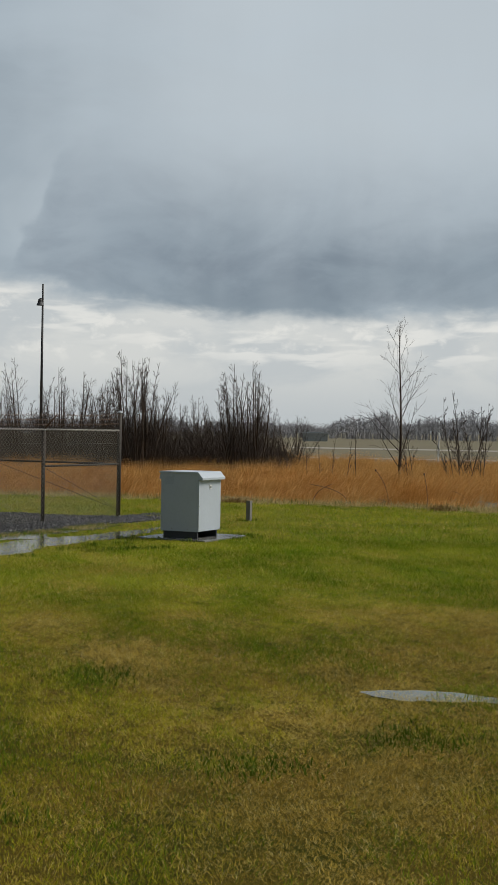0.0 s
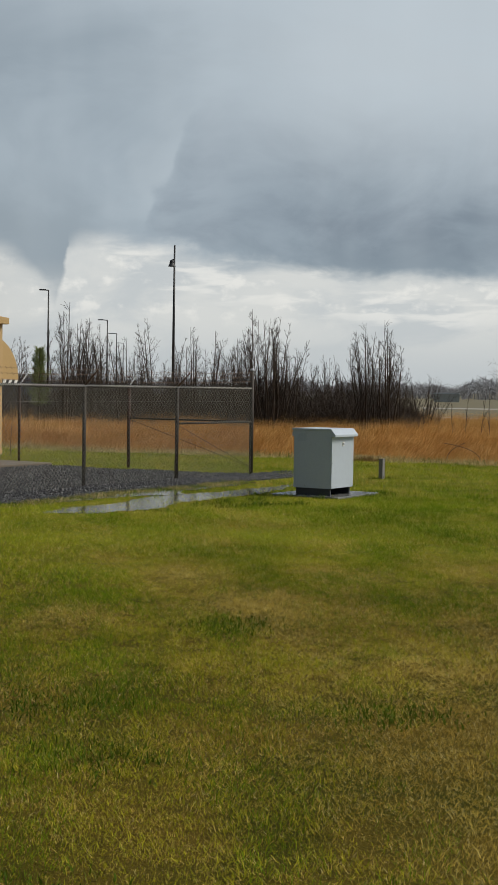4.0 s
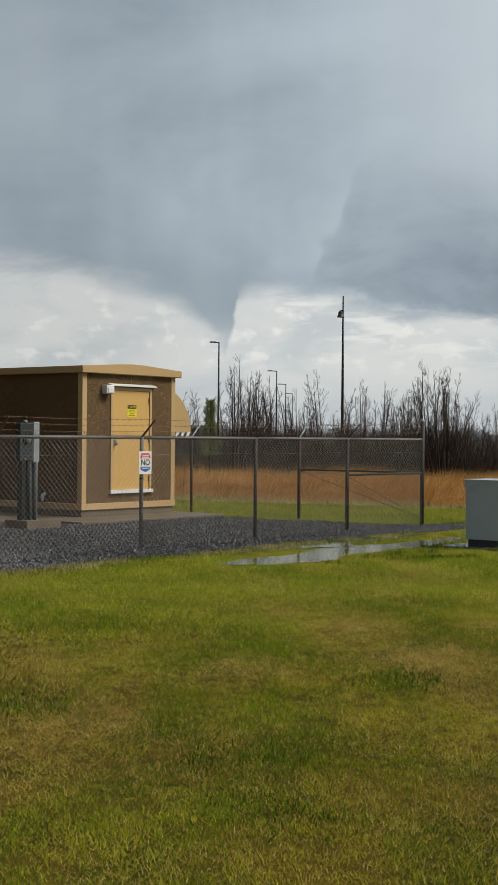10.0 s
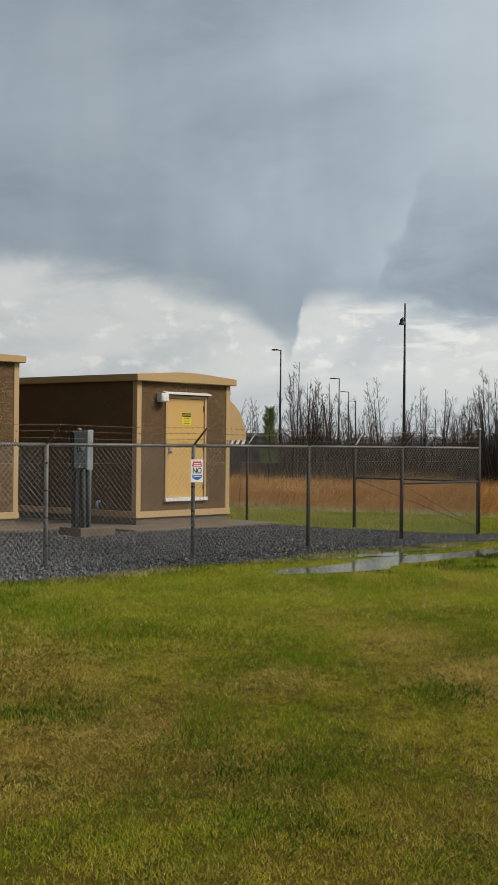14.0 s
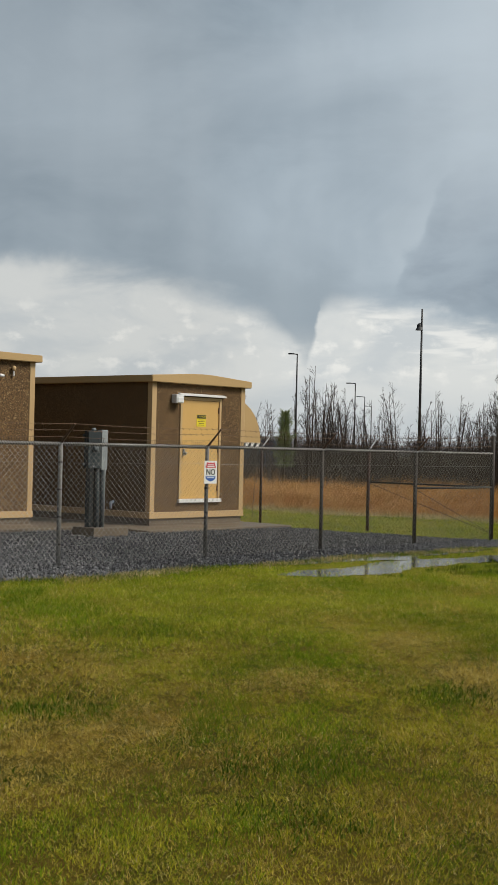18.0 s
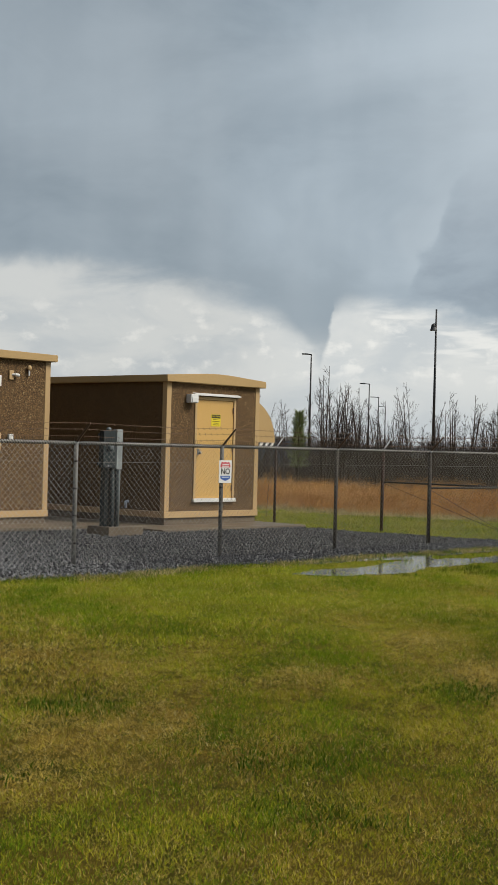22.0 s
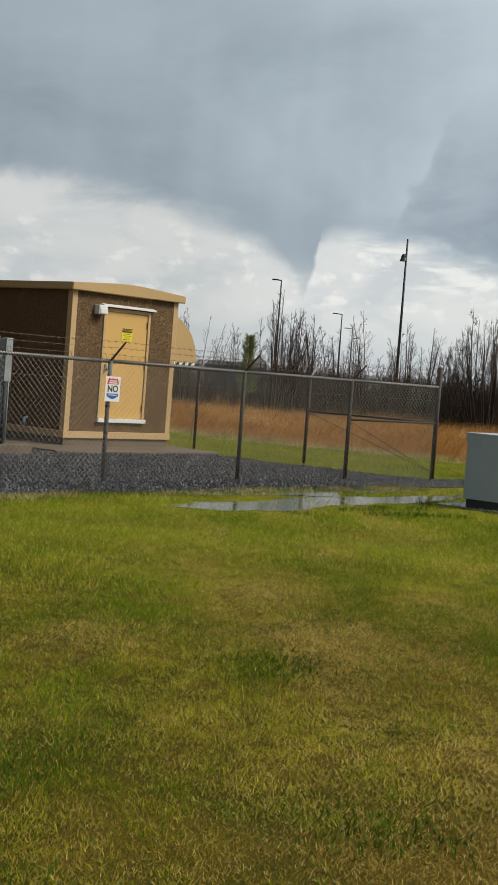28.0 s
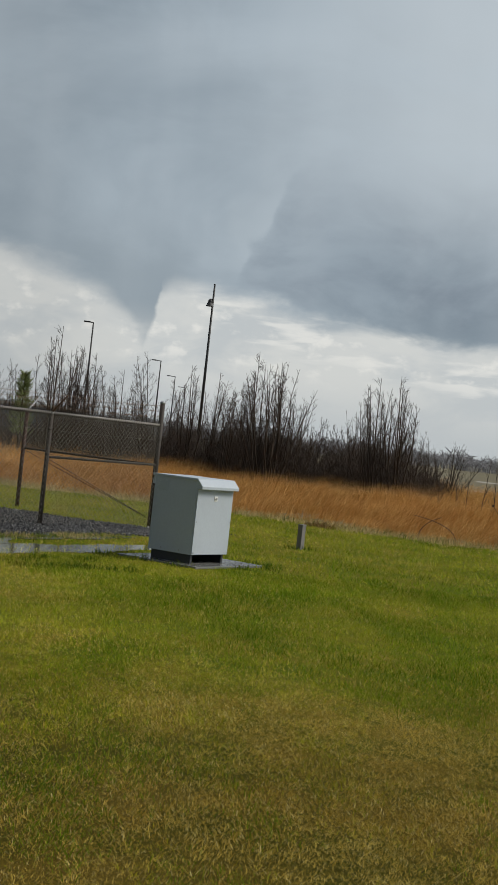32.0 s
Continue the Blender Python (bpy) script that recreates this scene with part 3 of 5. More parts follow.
# worn straw-brown patches and dark green ones in the lawn: x, y, radius
WORN = [(-13.4, -6.4, 0.7), (-13.8, -7.6, 0.8), (-15.3, -9.4, 0.9), (-19.2, -9.0, 1.0), (-18.1, -6.3, 1.1), (-16.8, -8.5, 0.6), (-14.9, -11.5, 1.1),
        (-18.8, -12.4, 1.0), (-17.6, -12.9, 0.9), (-19.7, -12.9, 0.9), (-21.3, -11.2, 0.4), (-13.0, -12.0, 1.5), (-14.3, -11.3, 1.1), (-11.8, -11.4, 1.1),
        (-11.0, -7.7, 0.6), (-13.2, -8.8, 0.6), (-20.4, -9.3, 0.6), (-16.0, -13.0, 1.2)]
GREEN = [(-20.0, -11.0, 0.5), (-21.1, -11.8, 0.5), (-20.4, -10.4, 0.5), (-21.6, -10.5, 0.5), (-18.5, -11.0, 0.4), (-19.9, -11.45, 0.4), (-10.0, -9.6, 1.4),
         (-9.0, -7.6, 1.4), (-15.3, -7.4, 0.7), (-16.6, -9.8, 0.5), (-14.2, -4.6, 1.4), (-18.9, -10.6, 0.35), (-5.0, -6.0, 2.0), (-7.0, -7.0, 2.2), (-3.0, -8.0, 2.5), (-7.5, -10.5, 2.2)]


def blots(x, y, spots):
    out = np.zeros(np.shape(x))
    for cx, cy, r in spots:
        u, v = x - cx, y - cy
        along, across = 0.79 * u + 0.61 * v, 0.79 * v - 0.61 * u
        out = np.maximum(out, np.exp(-((along / (1.35 * r)) ** 2 + (across / (0.75 * r)) ** 2)))
    return out


def yard_end(y):
    """Where the gravel gives way to grass inside the side fence."""
    return np.interp(y, [-0.6, 0.4, 1.4, 2.2, 3.3], [0.25, -1.0, -1.5, -2.2, -2.6]) + 0.06 * np.sin(y * 5.0)


def paved(x, y):
    """Where no grass grows: the gravel yard, pads and deep water."""
    yard = (x > -26) & (x < yard_end(y)) & (y > -1.15 + 0.1 * np.sin(x * 1.7)) & (y < 9.0)
    yard |= (x > -1.6) & (x < -0.2) & (y > -1.25) & (y < 0)
    pad = (x > -4.85) & (x < -3.15) & (y > -4.65) & (y < -3.3)
    ragged = 0.30 * np.sin(x * 37 + 3 * np.sin(y * 29)) * np.sin(y * 41 + 2 * np.sin(x * 23)) > 0.13
    sodden = (((x + 15.78) / 0.3) ** 2 + ((y + 12.55) / 0.6) ** 2 < 1) & (rng.random(np.shape(x)) < 0.3)
    return yard | pad | sodden | (in_puddle(x, y, -0.02) & ~(ragged & ~in_puddle(x, y, -0.16))) & ~(rng.random(np.shape(x)) < 0.13)


def scatter(near, reach, per_m2, az0=10.0, az1=61.0):
    """Random places on the lawn between two distances of the viewing spots."""
    count = int((reach + 9) * (reach + 9) * per_m2)
    x, y = rng.uniform(-25, -25 + reach + 9, count), rng.uniform(-16, -16 + reach + 9, count)
    dist = np.full(count, 1e9)
    for ex, ey in ((-25.2, -15.2), (-22.0, -14.9), (-19.0, -14.8)):
        d, az = np.hypot(x - ex, y - ey), np.degrees(np.arctan2(y - ey, x - ex))
        dist = np.where((az > az0) & (az < az1) & (d > 4.0), np.minimum(dist, d), dist)
    keep = (dist > near) & (dist < reach) & ~paved(x, y) & (x < lawn_edge(y))
    return x[keep], y[keep]


for near, reach, per_m2, size, joints in ((4.0, 10.0, 9000, 0.62, 1), (4.0, 10.0, 1500, 0.76, 2), (10.0, 18.0, 3000, 1.04, 1), (18.0, 46.0, 430, 1.65, 1)):
    x, y = scatter(near, reach, per_m2)
    trodden = np.clip((-12.5 - (0.8 * x + 0.6 * y)) / 7.0, 0, 1)
    nw = np.clip((-0.6 * x + 0.8 * y - 2) / 4, 0, 1)
    lush, dead = patchy(x, y, 40, 0.75), patchy(x, y, 60, 0.8)
    clump = noise_at(x, y, 0.09, 80) * 0.6 + noise_at(x, y, 0.22, 81) * 0.4
    pick = rng.random(len(x))
    worn_here, green_here = blots(x, y, WORN), blots(x, y, GREEN)
    is_lush = lush + 0.62 * (pick - 0.5) + 0.20 * green_here - 0.16 * worn_here > 0.70 + 0.08 * (1 - trodden)
    is_dead = ~is_lush & (dead + 0.62 * (rng.random(len(x)) - 0.5) + 0.34 * worn_here - 0.18 * green_here > 0.74 - 0.05 * nw - 0.11 * trodden - 0.28 * np.clip((-7.5 - y) / 4, 0, 1) * np.clip((x + 20) / 4, 0, 1))
    fresh = ~is_lush & ~is_dead & (rng.random(len(x)) > 0.10 + 0.80 * trodden * (1 - 0.45 * nw))
    kind = np.where(is_lush, 0, np.where(is_dead, 1, np.where(fresh, 2, 3)))
    keep = rng.random(len(x)) < np.clip(0.25 + 1.5 * clump + 0.3 * is_dead, 0.2, 1.0)
    for k, (name, tall, flat) in enumerate((("lush", 1.25, 0.3), ("dead", 0.85, 0.65), ("fresh", 1.0, 0.4), ("olive", 1.0, 0.45))):
        sel = keep & (kind == k)
        px, py, c = x[sel], y[sel], clump[sel]
        length = rng.uniform(0.024, 0.062, len(px)) * size ** 0.7 * tall * (0.55 + 0.9 * c)
        ob = leaves_of(name + "_grass", px, py, swell(px, py), length, rng.uniform(0.004, 0.0072, len(px)) * size ** 1.3,
                       rng.uniform(flat, 0.985, len(px)), name + "_blades", joints)
        words = {"lush": "tufts of lush dark green lawn grass", "dead": "flattened straw-brown dead blades in the lawn",
                 "fresh": "bright yellow-green short lawn grass", "olive": "dull olive green short lawn grass"}[name]
        tagged(ob, words, "grass", kind="stuff")

# tall dry grass behind the lawn, in tussocks laid over by the wind
count = 9000
tx, ty = rng.uniform(2, 52, count), rng.uniform(-14, 48, count)
deep = tx - lawn_edge(ty)
az = np.degrees(np.arctan2(ty + 15, tx + 25))
keep = (deep > 0.55) & (az > 10) & (az < 56) & (rng.random(count) < np.clip(1.3 - deep / 60, 0.35, 1))
tx, ty, deep = tx[keep], ty[keep], deep[keep]
tall = (0.72 + 0.30 * (noise_at(tx, ty, 2.2, 91) - 0.5) + 0.30 * (noise_at(tx, ty, 0.8, 92) - 0.5)) * np.clip(0.30 + deep / 3.2 + 0.7 * (noise_at(tx, ty, 0.9, 95) - 0.5), 0.22, 1.15)
veer = 3.4 * (noise_at(tx, ty, 1.7, 93) - 0.5)
per = np.where(deep < 10, 62, 34)
pick = np.repeat(np.arange(len(tx)), per)
k = len(pick)
spin, reach = rng.uniform(0, 2 * np.pi, k), 0.34 * np.sqrt(rng.random(k))
x, y = tx[pick] + reach * np.cos(spin), ty[pick] + reach * np.sin(spin)
length = tall[pick] * rng.uniform(0.6, 1.15, k)
lay = np.clip(rng.uniform(0.42, 0.88, k) + 0.3 * np.clip(1 - deep[pick] / 2.5, 0, 1), 0, 0.95)
gust = -1.05 + veer[pick] + rng.normal(0, 0.35, k)
over = np.stack([np.cos(spin) * 0.4 + 1.1 * np.cos(gust), np.sin(spin) * 0.4 + 1.1 * np.sin(gust), 0 * x], 1) * (lay * length)[:, None]
turn = rng.uniform(0, 2 * np.pi, k)
side = np.stack([np.cos(turn), np.sin(turn), 0 * turn], 1) * rng.uniform(0.0035, 0.0085, k)[:, None]
root = np.stack([x, y, np.full(k, -0.06)], 1)
rise = np.array([0, 0, 1.0]) * (length * np.sqrt(1 - 0.6 * lay ** 2))[:, None]
mid, high = root + 0.22 * over + 0.55 * rise, root + 0.62 * over + 0.92 * rise
verts = np.stack([root - side, root + side, mid + 0.9 * side, mid - 0.9 * side, high + 0.7 * side, high - 0.7 * side, root + 1.12 * over + 0.90 * rise], 1).reshape(-1, 3)
for near in (True, False):
    sel = np.nonzero((deep[pick] < 9) == near)[0]
    if near:
        pieces = np.array([[0, 1, 2], [3, 2, 4], [5, 4, 6]])
    else:
        pieces = np.array([[0, 1, 4], [5, 4, 6]])
    corners = np.unique(pieces)
    index = np.searchsorted(corners, pieces)
    faces = (np.arange(len(sel))[:, None, None] * len(corners) + index[None]).reshape(-1, 3)
    zone = new("dry_grass", mesh_of("dry_grass", verts.reshape(k, 7, 3)[sel][:, corners].reshape(-1, 3), faces, "straw"))
    tagged(zone, "tall orange-brown dead grass laid over by wind", "grass", kind="stuff")
count = 36000
y = rng.uniform(-14, 40, count)
x = lawn_edge(y) + rng.normal(0.25, 0.25, count) + 1.3 * (patchy(0 * y, y, 97, 1.4) - 0.5) + rng.normal(0, 0.35, count)
fringe = leaves_of("grass_fringe", x, y, 0 * x - 0.03, rng.uniform(0.06, 0.26, count), rng.uniform(0.010, 0.02, count),
                   rng.uniform(0.3, 0.95, count), "pale_straw", 1)
tagged(fringe, "pale flattened straw at the lawn's edge", "grass", kind="stuff")


# ---- puddles ----
def water(outline, z):
    bm = bmesh.new()
    bm.faces.new([bm.verts.new((float(a), float(b), z)) for a, b in outline])
    ob = part("puddle", bm, "water")
    return tagged(ob, "shallow rain puddle lying on the lawn", "puddle", kind="structure")


for shore, x0, x1, z in ((banks, -9.9, -2.0, 0.008), (gutter, -8.9, -2.2, 0.012)):
    xs = np.linspace(x0, x1, 180)
    near, far = shore(xs)
    water([*zip(xs, near), *zip(xs[::-1], np.maximum(far, near + 0.002)[::-1])], z)
ring = np.linspace(0, 2 * np.pi, 160, endpoint=False)
u = 0.8 * np.cos(ring) * (1 + 0.05 * np.sin(3 * ring) + 0.03 * np.sin(11 * ring))
v = 0.34 * np.sin(ring) * (1 + 0.08 * np.sin(5 * ring + 1) + 0.04 * np.sin(13 * ring))
water(zip(-15.78 - 0.8 * v, -12.45 + u), 0.012)


# ---- gravel yard ----
def yard_height(x, y):
    return 0.035 + 0.036 * np.clip(y, -0.8, 3.4)


xs, ys = np.linspace(0, 1, 90), np.linspace(-1.2, 9.2, 40)
gx, gy = np.meshgrid(xs, ys)
gx = -26 + gx * (yard_end(gy) + 26.05)
gy = np.where(gy < -0.9, gy + 0.1 * np.sin(gx * 1.7), gy)
a = (np.arange(len(ys) - 1)[:, None] * len(xs) + np.arange(len(xs) - 1)[None]).ravel()
bed = new("gravel_yard", mesh_of("gravel_yard", np.stack([gx, gy, yard_height(gx, gy) - 0.005], -1).reshape(-1, 3),
                                 np.stack([a, a + 1, a + 1 + len(xs), a + len(xs)], 1), "stone", True))
tagged(bed, "fenced yard covered in dark wet gravel", "ground", kind="structure")


def stones(count, x0, x1, y0, y1, lo, hi):
    x, y = rng.uniform(x0, x1, count), rng.uniform(y0, y1, count)
    keep = (y > -1.15 + 0.1 * np.sin(x * 1.7)) & ((x < yard_end(y)) | (y < -0.2))
    x, y = x[keep], y[keep]
    k = len(x)
    six = np.array([[1, 0, 0], [-1, 0, 0], [0, 1, 0], [0, -1, 0], [0, 0, 1], [0, 0, -1]], float)
    size = rng.uniform(lo, hi, (k, 1, 1)) * rng.uniform(0.55, 1.2, (k, 6, 1))
    turn = rng.uniform(0, 2 * np.pi, k)
    tip = rng.normal(0, 0.5, k)
    c, q, ct, st = np.cos(turn), np.sin(turn), np.cos(tip), np.sin(tip)
    rot = np.stack([np.stack([c, -q * ct, q * st], 1), np.stack([q, c * ct, -c * st], 1), np.stack([0 * c, st, ct], 1)], 1)
    verts = np.einsum("kij,nj->kni", rot, six) * size + np.stack([x, y, yard_height(x, y) + 0.006], 1)[:, None]
    tri = np.array([[0, 2, 4], [2, 1, 4], [1, 3, 4], [3, 0, 4], [2, 0, 5], [1, 2, 5], [3, 1, 5], [0, 3, 5]])
    return mesh_of("gravel_stones", verts.reshape(-1, 3), (6 * np.arange(k)[:, None, None] + tri[None]).reshape(-1, 3), "gravel")


gravel = new("gravel_stones", stones(50000, -17, 0.25, -1.3, 5.0, 0.012, 0.029))
tagged(gravel, "dark grey crushed stone, wet, with pale chips", "gravel", kind="stuff")
ob = new("gravel_strip", stones(2600, -3.2, 1.2, -1.5, -0.2, 0.012, 0.026))
tagged(ob, "loose gravel spilled past the fence onto the grass", "gravel", kind="stuff")

# ragged grass and straw where the lawn meets the gravel
count = 16000
x = rng.uniform(-21, -2.4, count)
y = -1.15 + 0.1 * np.sin(x * 1.7) - np.abs(rng.normal(0, 0.22, count)) * (0.4 + 1.2 * noise_at(x, 0 * x, 0.6, 98)) + 0.10 * rng.normal(0, 1, count)
for material, share, words in (("pale_straw", 0.4, "pale straw litter along the gravel's edge"), ("weed", 0.6, "coarse green weeds along the gravel's edge")):
    sel = (noise_at(x, y, 0.5, 99) + 0.4 * (rng.random(count) - 0.5) < share) if share == 0.4 else (rng.random(count) < share)
    k = int(sel.sum())
    ob = leaves_of("gravel_fringe", x[sel], y[sel], np.full(k, 0.01), rng.uniform(0.02, 0.09, k), rng.uniform(0.005, 0.011, k), rng.uniform(0.3, 0.95, k), material, 1)
    tagged(ob, words, "grass", kind="stuff")

# ---- pads ----
ob = part("concrete_pad", box(-6.75, -2.5, 3.38, 10.2, 0.04, 0.205, 0.015), "concrete")
tagged(ob, "damp concrete pad under a small equipment shelter", "concrete pad", kind="structure")
ob = part("concrete_pad", box(-10.32, -6.78, 4.75, 11.5, 0.04, 0.215, 0.015), "concrete")
tagged(ob, "damp concrete pad under a large equipment shelter", "concrete pad", kind="structure")


# ---- fence ----
RAIL = 1.83
FRONT = [0.0, -2.83, -5.76, -8.77, -11.89, -14.95, -18.0, -21.0]
SIDE = [0.0, 3.23, 6.44, 9.6]


def link_mesh(width, material, r=0.0023, height=RAIL - 0.03, cell=0.096, rise=0.047):
    """Woven wire: neighbouring upright zigzags that hook into diamonds."""
    segs = []
    half = cell / 2
    rows = int(height / rise)
    for i in range(int(width / half) + 1):
        x = i * half
        for j in range(rows):
            for step in (half, -half):
                if (i + j) % 2 == 0 and -0.001 <= x + step <= width + 0.001:
                    lift = 0.003 if step > 0 else -0.003
                    segs.append((x, lift, j * rise, x + step, -lift, (j + 1) * rise, r, r))
    return tubes("chain_link", segs, material, 3)


def barbed(a, b, parent):
    a, b = Vector(a), Vector(b)
    segs, n = [], max(2, int((b - a).length / 0.5))
    pts = [a.lerp(b, i / n) - Vector((0, 0, 0.02 * math.sin(math.pi * i / n))) for i in range(n + 1)]
    for p, q in zip(pts, pts[1:]):
        segs.append((*p, *q, 0.0028, 0.0028))
    k = int((b - a).length / 0.13)
    for i in range(k):
        p = a.lerp(b, (i + 0.5) / k) - Vector((0, 0, 0.02 * math.sin(math.pi * (i + 0.5) / k)))
        segs.append((*(p - Vector((0.012, 0.012, 0.02))), *(p + Vector((0.012, 0.012, 0.02))), 0.0025, 0.0012))
        segs.append((*(p - Vector((-0.012, 0.012, 0.02))), *(p + Vector((-0.012, 0.012, 0.02))), 0.0025, 0.0012))
    place_part("barbed_wire", tubes("barbed_wire", segs, "rust", 3), parent)


def fence_run(name, places, along, out, label):
    """A run of chain-link fence from the corner; along and out are unit steps in the plan."""
    fence = thing(name, (0, 0, 0), label, "fence", "yard fence")
    al, ou = Vector(along), Vector(out)
    for i, s in enumerate(places):
        p = al * abs(s)
        if i or name == "front_fence":
            corner = i == 0
            r, top = (0.045, 2.22) if corner else (0.033 if i > 1 else 0.038, RAIL)
            post = part("post", rod(p - Vector((0, 0, 0.12)), p + Vector((0, 0, top)), r, sides=14), ("post" if i < 3 else "post_grey") if name == "front_fence" else "post_red", fence, smooth=True)
            part("cap", ball(p + Vector((0, 0, top)), r * 1.12, squash=(1, 1, 0.7)), "galv", post, smooth=True)
            if not corner:
                tip = p + ou * 0.30 + Vector((0, 0, RAIL + 0.29))
                part("barb_arm", rod(p + Vector((0, 0, RAIL)), tip, 0.019, 0.014, 8), "rust" if name == "front_fence" else "galv", fence)
            for z in (0.35, 0.75, 1.15, 1.55):
                part("tie_band", rod(p + Vector((0, 0, z)), p + Vector((0, 0, z + 0.022)), r + 0.004, sides=14), "post", post)
        if i + 1 < len(places):
            q = al * abs(places[i + 1])
            w = (q - p).length
            part("top_rail", rod(p + Vector((0, 0, RAIL)), q + Vector((0, 0, RAIL)), 0.023, sides=10), "rail", fence, smooth=True)
            segs = []
            for j in range(int(w / 0.048)):
                c = p.lerp(q, (j + 0.5) / int(w / 0.048)) + Vector((0, 0, RAIL)) + ou * 0.018
                segs.append((*(c - Vector((0, 0, 0.03)) - al * 0.026), *(c + Vector((0, 0, 0.026)) + al * 0.016), 0.0095, 0.0075))
                c = c - ou * 0.036
                segs.append((*(c - Vector((0, 0, 0.03)) + al * 0.02), *(c + Vector((0, 0, 0.026)) - al * 0.016), 0.008, 0.0065))
                segs.append((*(c + Vector((0, 0, 0.02))), *(c + Vector((0, 0, 0.075))), 0.0035, 0.0025))
            place_part("rail_knuckle", tubes("rail_knuckle", segs, "post", 4), fence)
            # western bays take the paler wire that holds the wet sheen
            panel = place_part("chain_link", link_mesh(w, ("wire" if i < 3 else "faint_sheen_wire" if i == 3 else "sheen_wire") if name == "front_fence" else "wire"), fence)
            panel.matrix_basis = Matrix.Translation(p + ou * 0.028 + Vector((0, 0, 0.03))) @ Matrix.Rotation(math.atan2(al.y, al.x), 4, "Z")
            if name == "front_fence":
                part("tension_wire", rod(p.lerp(q, 0.04) + Vector((0, 0, 1.56)) + ou * 0.034, p.lerp(q, 0.93) + Vector((0, 0, 1.545)) + ou * 0.034, 0.0018, sides=5), "rail", fence)
            for step in (0.1, 0.2, 0.29):
                lift = Vector((0, 0, RAIL + step))
                start = p + ou * step + lift if i else p + Vector((0, 0, RAIL + 0.05 + step))
                barbed(start, q + ou * step + lift, fence)
            if i == 0:
                part("brace_rail", rod(p + Vector((0, 0, 1.12)), q + Vector((0, 0, 1.12)), 0.021, sides=10), "post", fence, smooth=True)
                part("truss_rod", rod(p + Vector((0, 0, 0.15)), q + Vector((0, 0, 1.10)), 0.006, sides=6), "post", fence)
    return fence


fence_run("front_fence", FRONT, (-1, 0, 0), (0, -1, 0), "grey chain-link fence with barbed wire on outward arms, along the lawn")
fence_run("side_fence", SIDE, (0, 1, 0), (1, 0, 0), "grey chain-link fence with barbed wire, beside the tall grass")


# ---- signs ----
def shield(cx, cz, w, h):
    pts = [(-0.5, 0.42), (-0.36, 0.5), (-0.15, 0.46), (0, 0.5), (0.15, 0.46), (0.36, 0.5), (0.5, 0.42), (0.46, 0.25), (0.5, 0.05),
           (0.46, -0.3), (0.25, -0.42), (0, -0.5), (-0.25, -0.42), (-0.46, -0.3), (-0.5, 0.05), (-0.46, 0.25)]
    return [(cx + x * w, cz + z * h) for x, z in pts]


def fence_sign():
    t = thing("warning_sign", (-8.75, -0.06, 1.235), "white sign reading NO with red and blue shield on fence", "sign")
    part("plate", box(-0.15, 0.15, -0.004, 0, 0, 0.37, 0.001), "white", t)
    top = [p for p in shield(0, 0.19, 0.25, 0.31) if p[1] > 0.235]
    part("red_band", prism([(-0.118, 0.255)] + [(x, z) for x, z in sorted(top)] + [(0.118, 0.255)], -0.006, -0.0045), "red", t)
    low = [(-0.118, 0.118), (0.118, 0.118), (0.112, 0.078), (0.06, 0.052), (0, 0.033), (-0.06, 0.052), (-0.112, 0.078)]
    part("blue_band", prism(low, -0.006, -0.0045), "blue", t)
    letters("NO", 0.135, "ink", t, (0, -0.007, 0.185), bold=0.002)
    for z, w in ((0.305, 0.15), (0.275, 0.17)):
        part("print_bar", box(-w / 2, w / 2, -0.0085, -0.007, z - 0.008, z + 0.008), "white", t)
    part("print_bar", box(-0.085, 0.085, -0.0085, -0.007, 0.09, 0.102), "white", t)
    return t


fence_sign()


def caution_sign(parent, x, y, z, w, h, word):
    plate = part("caution_sign", box(x, x + w, y - 0.004, y - 0.001, z, z + h), "yellow", parent, "yellow and black caution sign")
    part("black_band", box(x + 0.01, x + w - 0.01, y - 0.006, y - 0.0045, z + h * 0.68, z + h * 0.98), "black", plate)
    letters(word, w * 0.185, "yellow", plate, (x + w / 2, y - 0.0075, z + h * 0.835))
    for k, frac in ((0.56, 0.6), (0.42, 0.74), (0.27, 0.5), (0.13, 0.66)):
        part("print_bar", box(x + w * (1 - frac) / 2, x + w * (1 + frac) / 2, y - 0.006, y - 0.0045, z + h * k - 0.0045, z + h * k + 0.0045), "ink", plate)


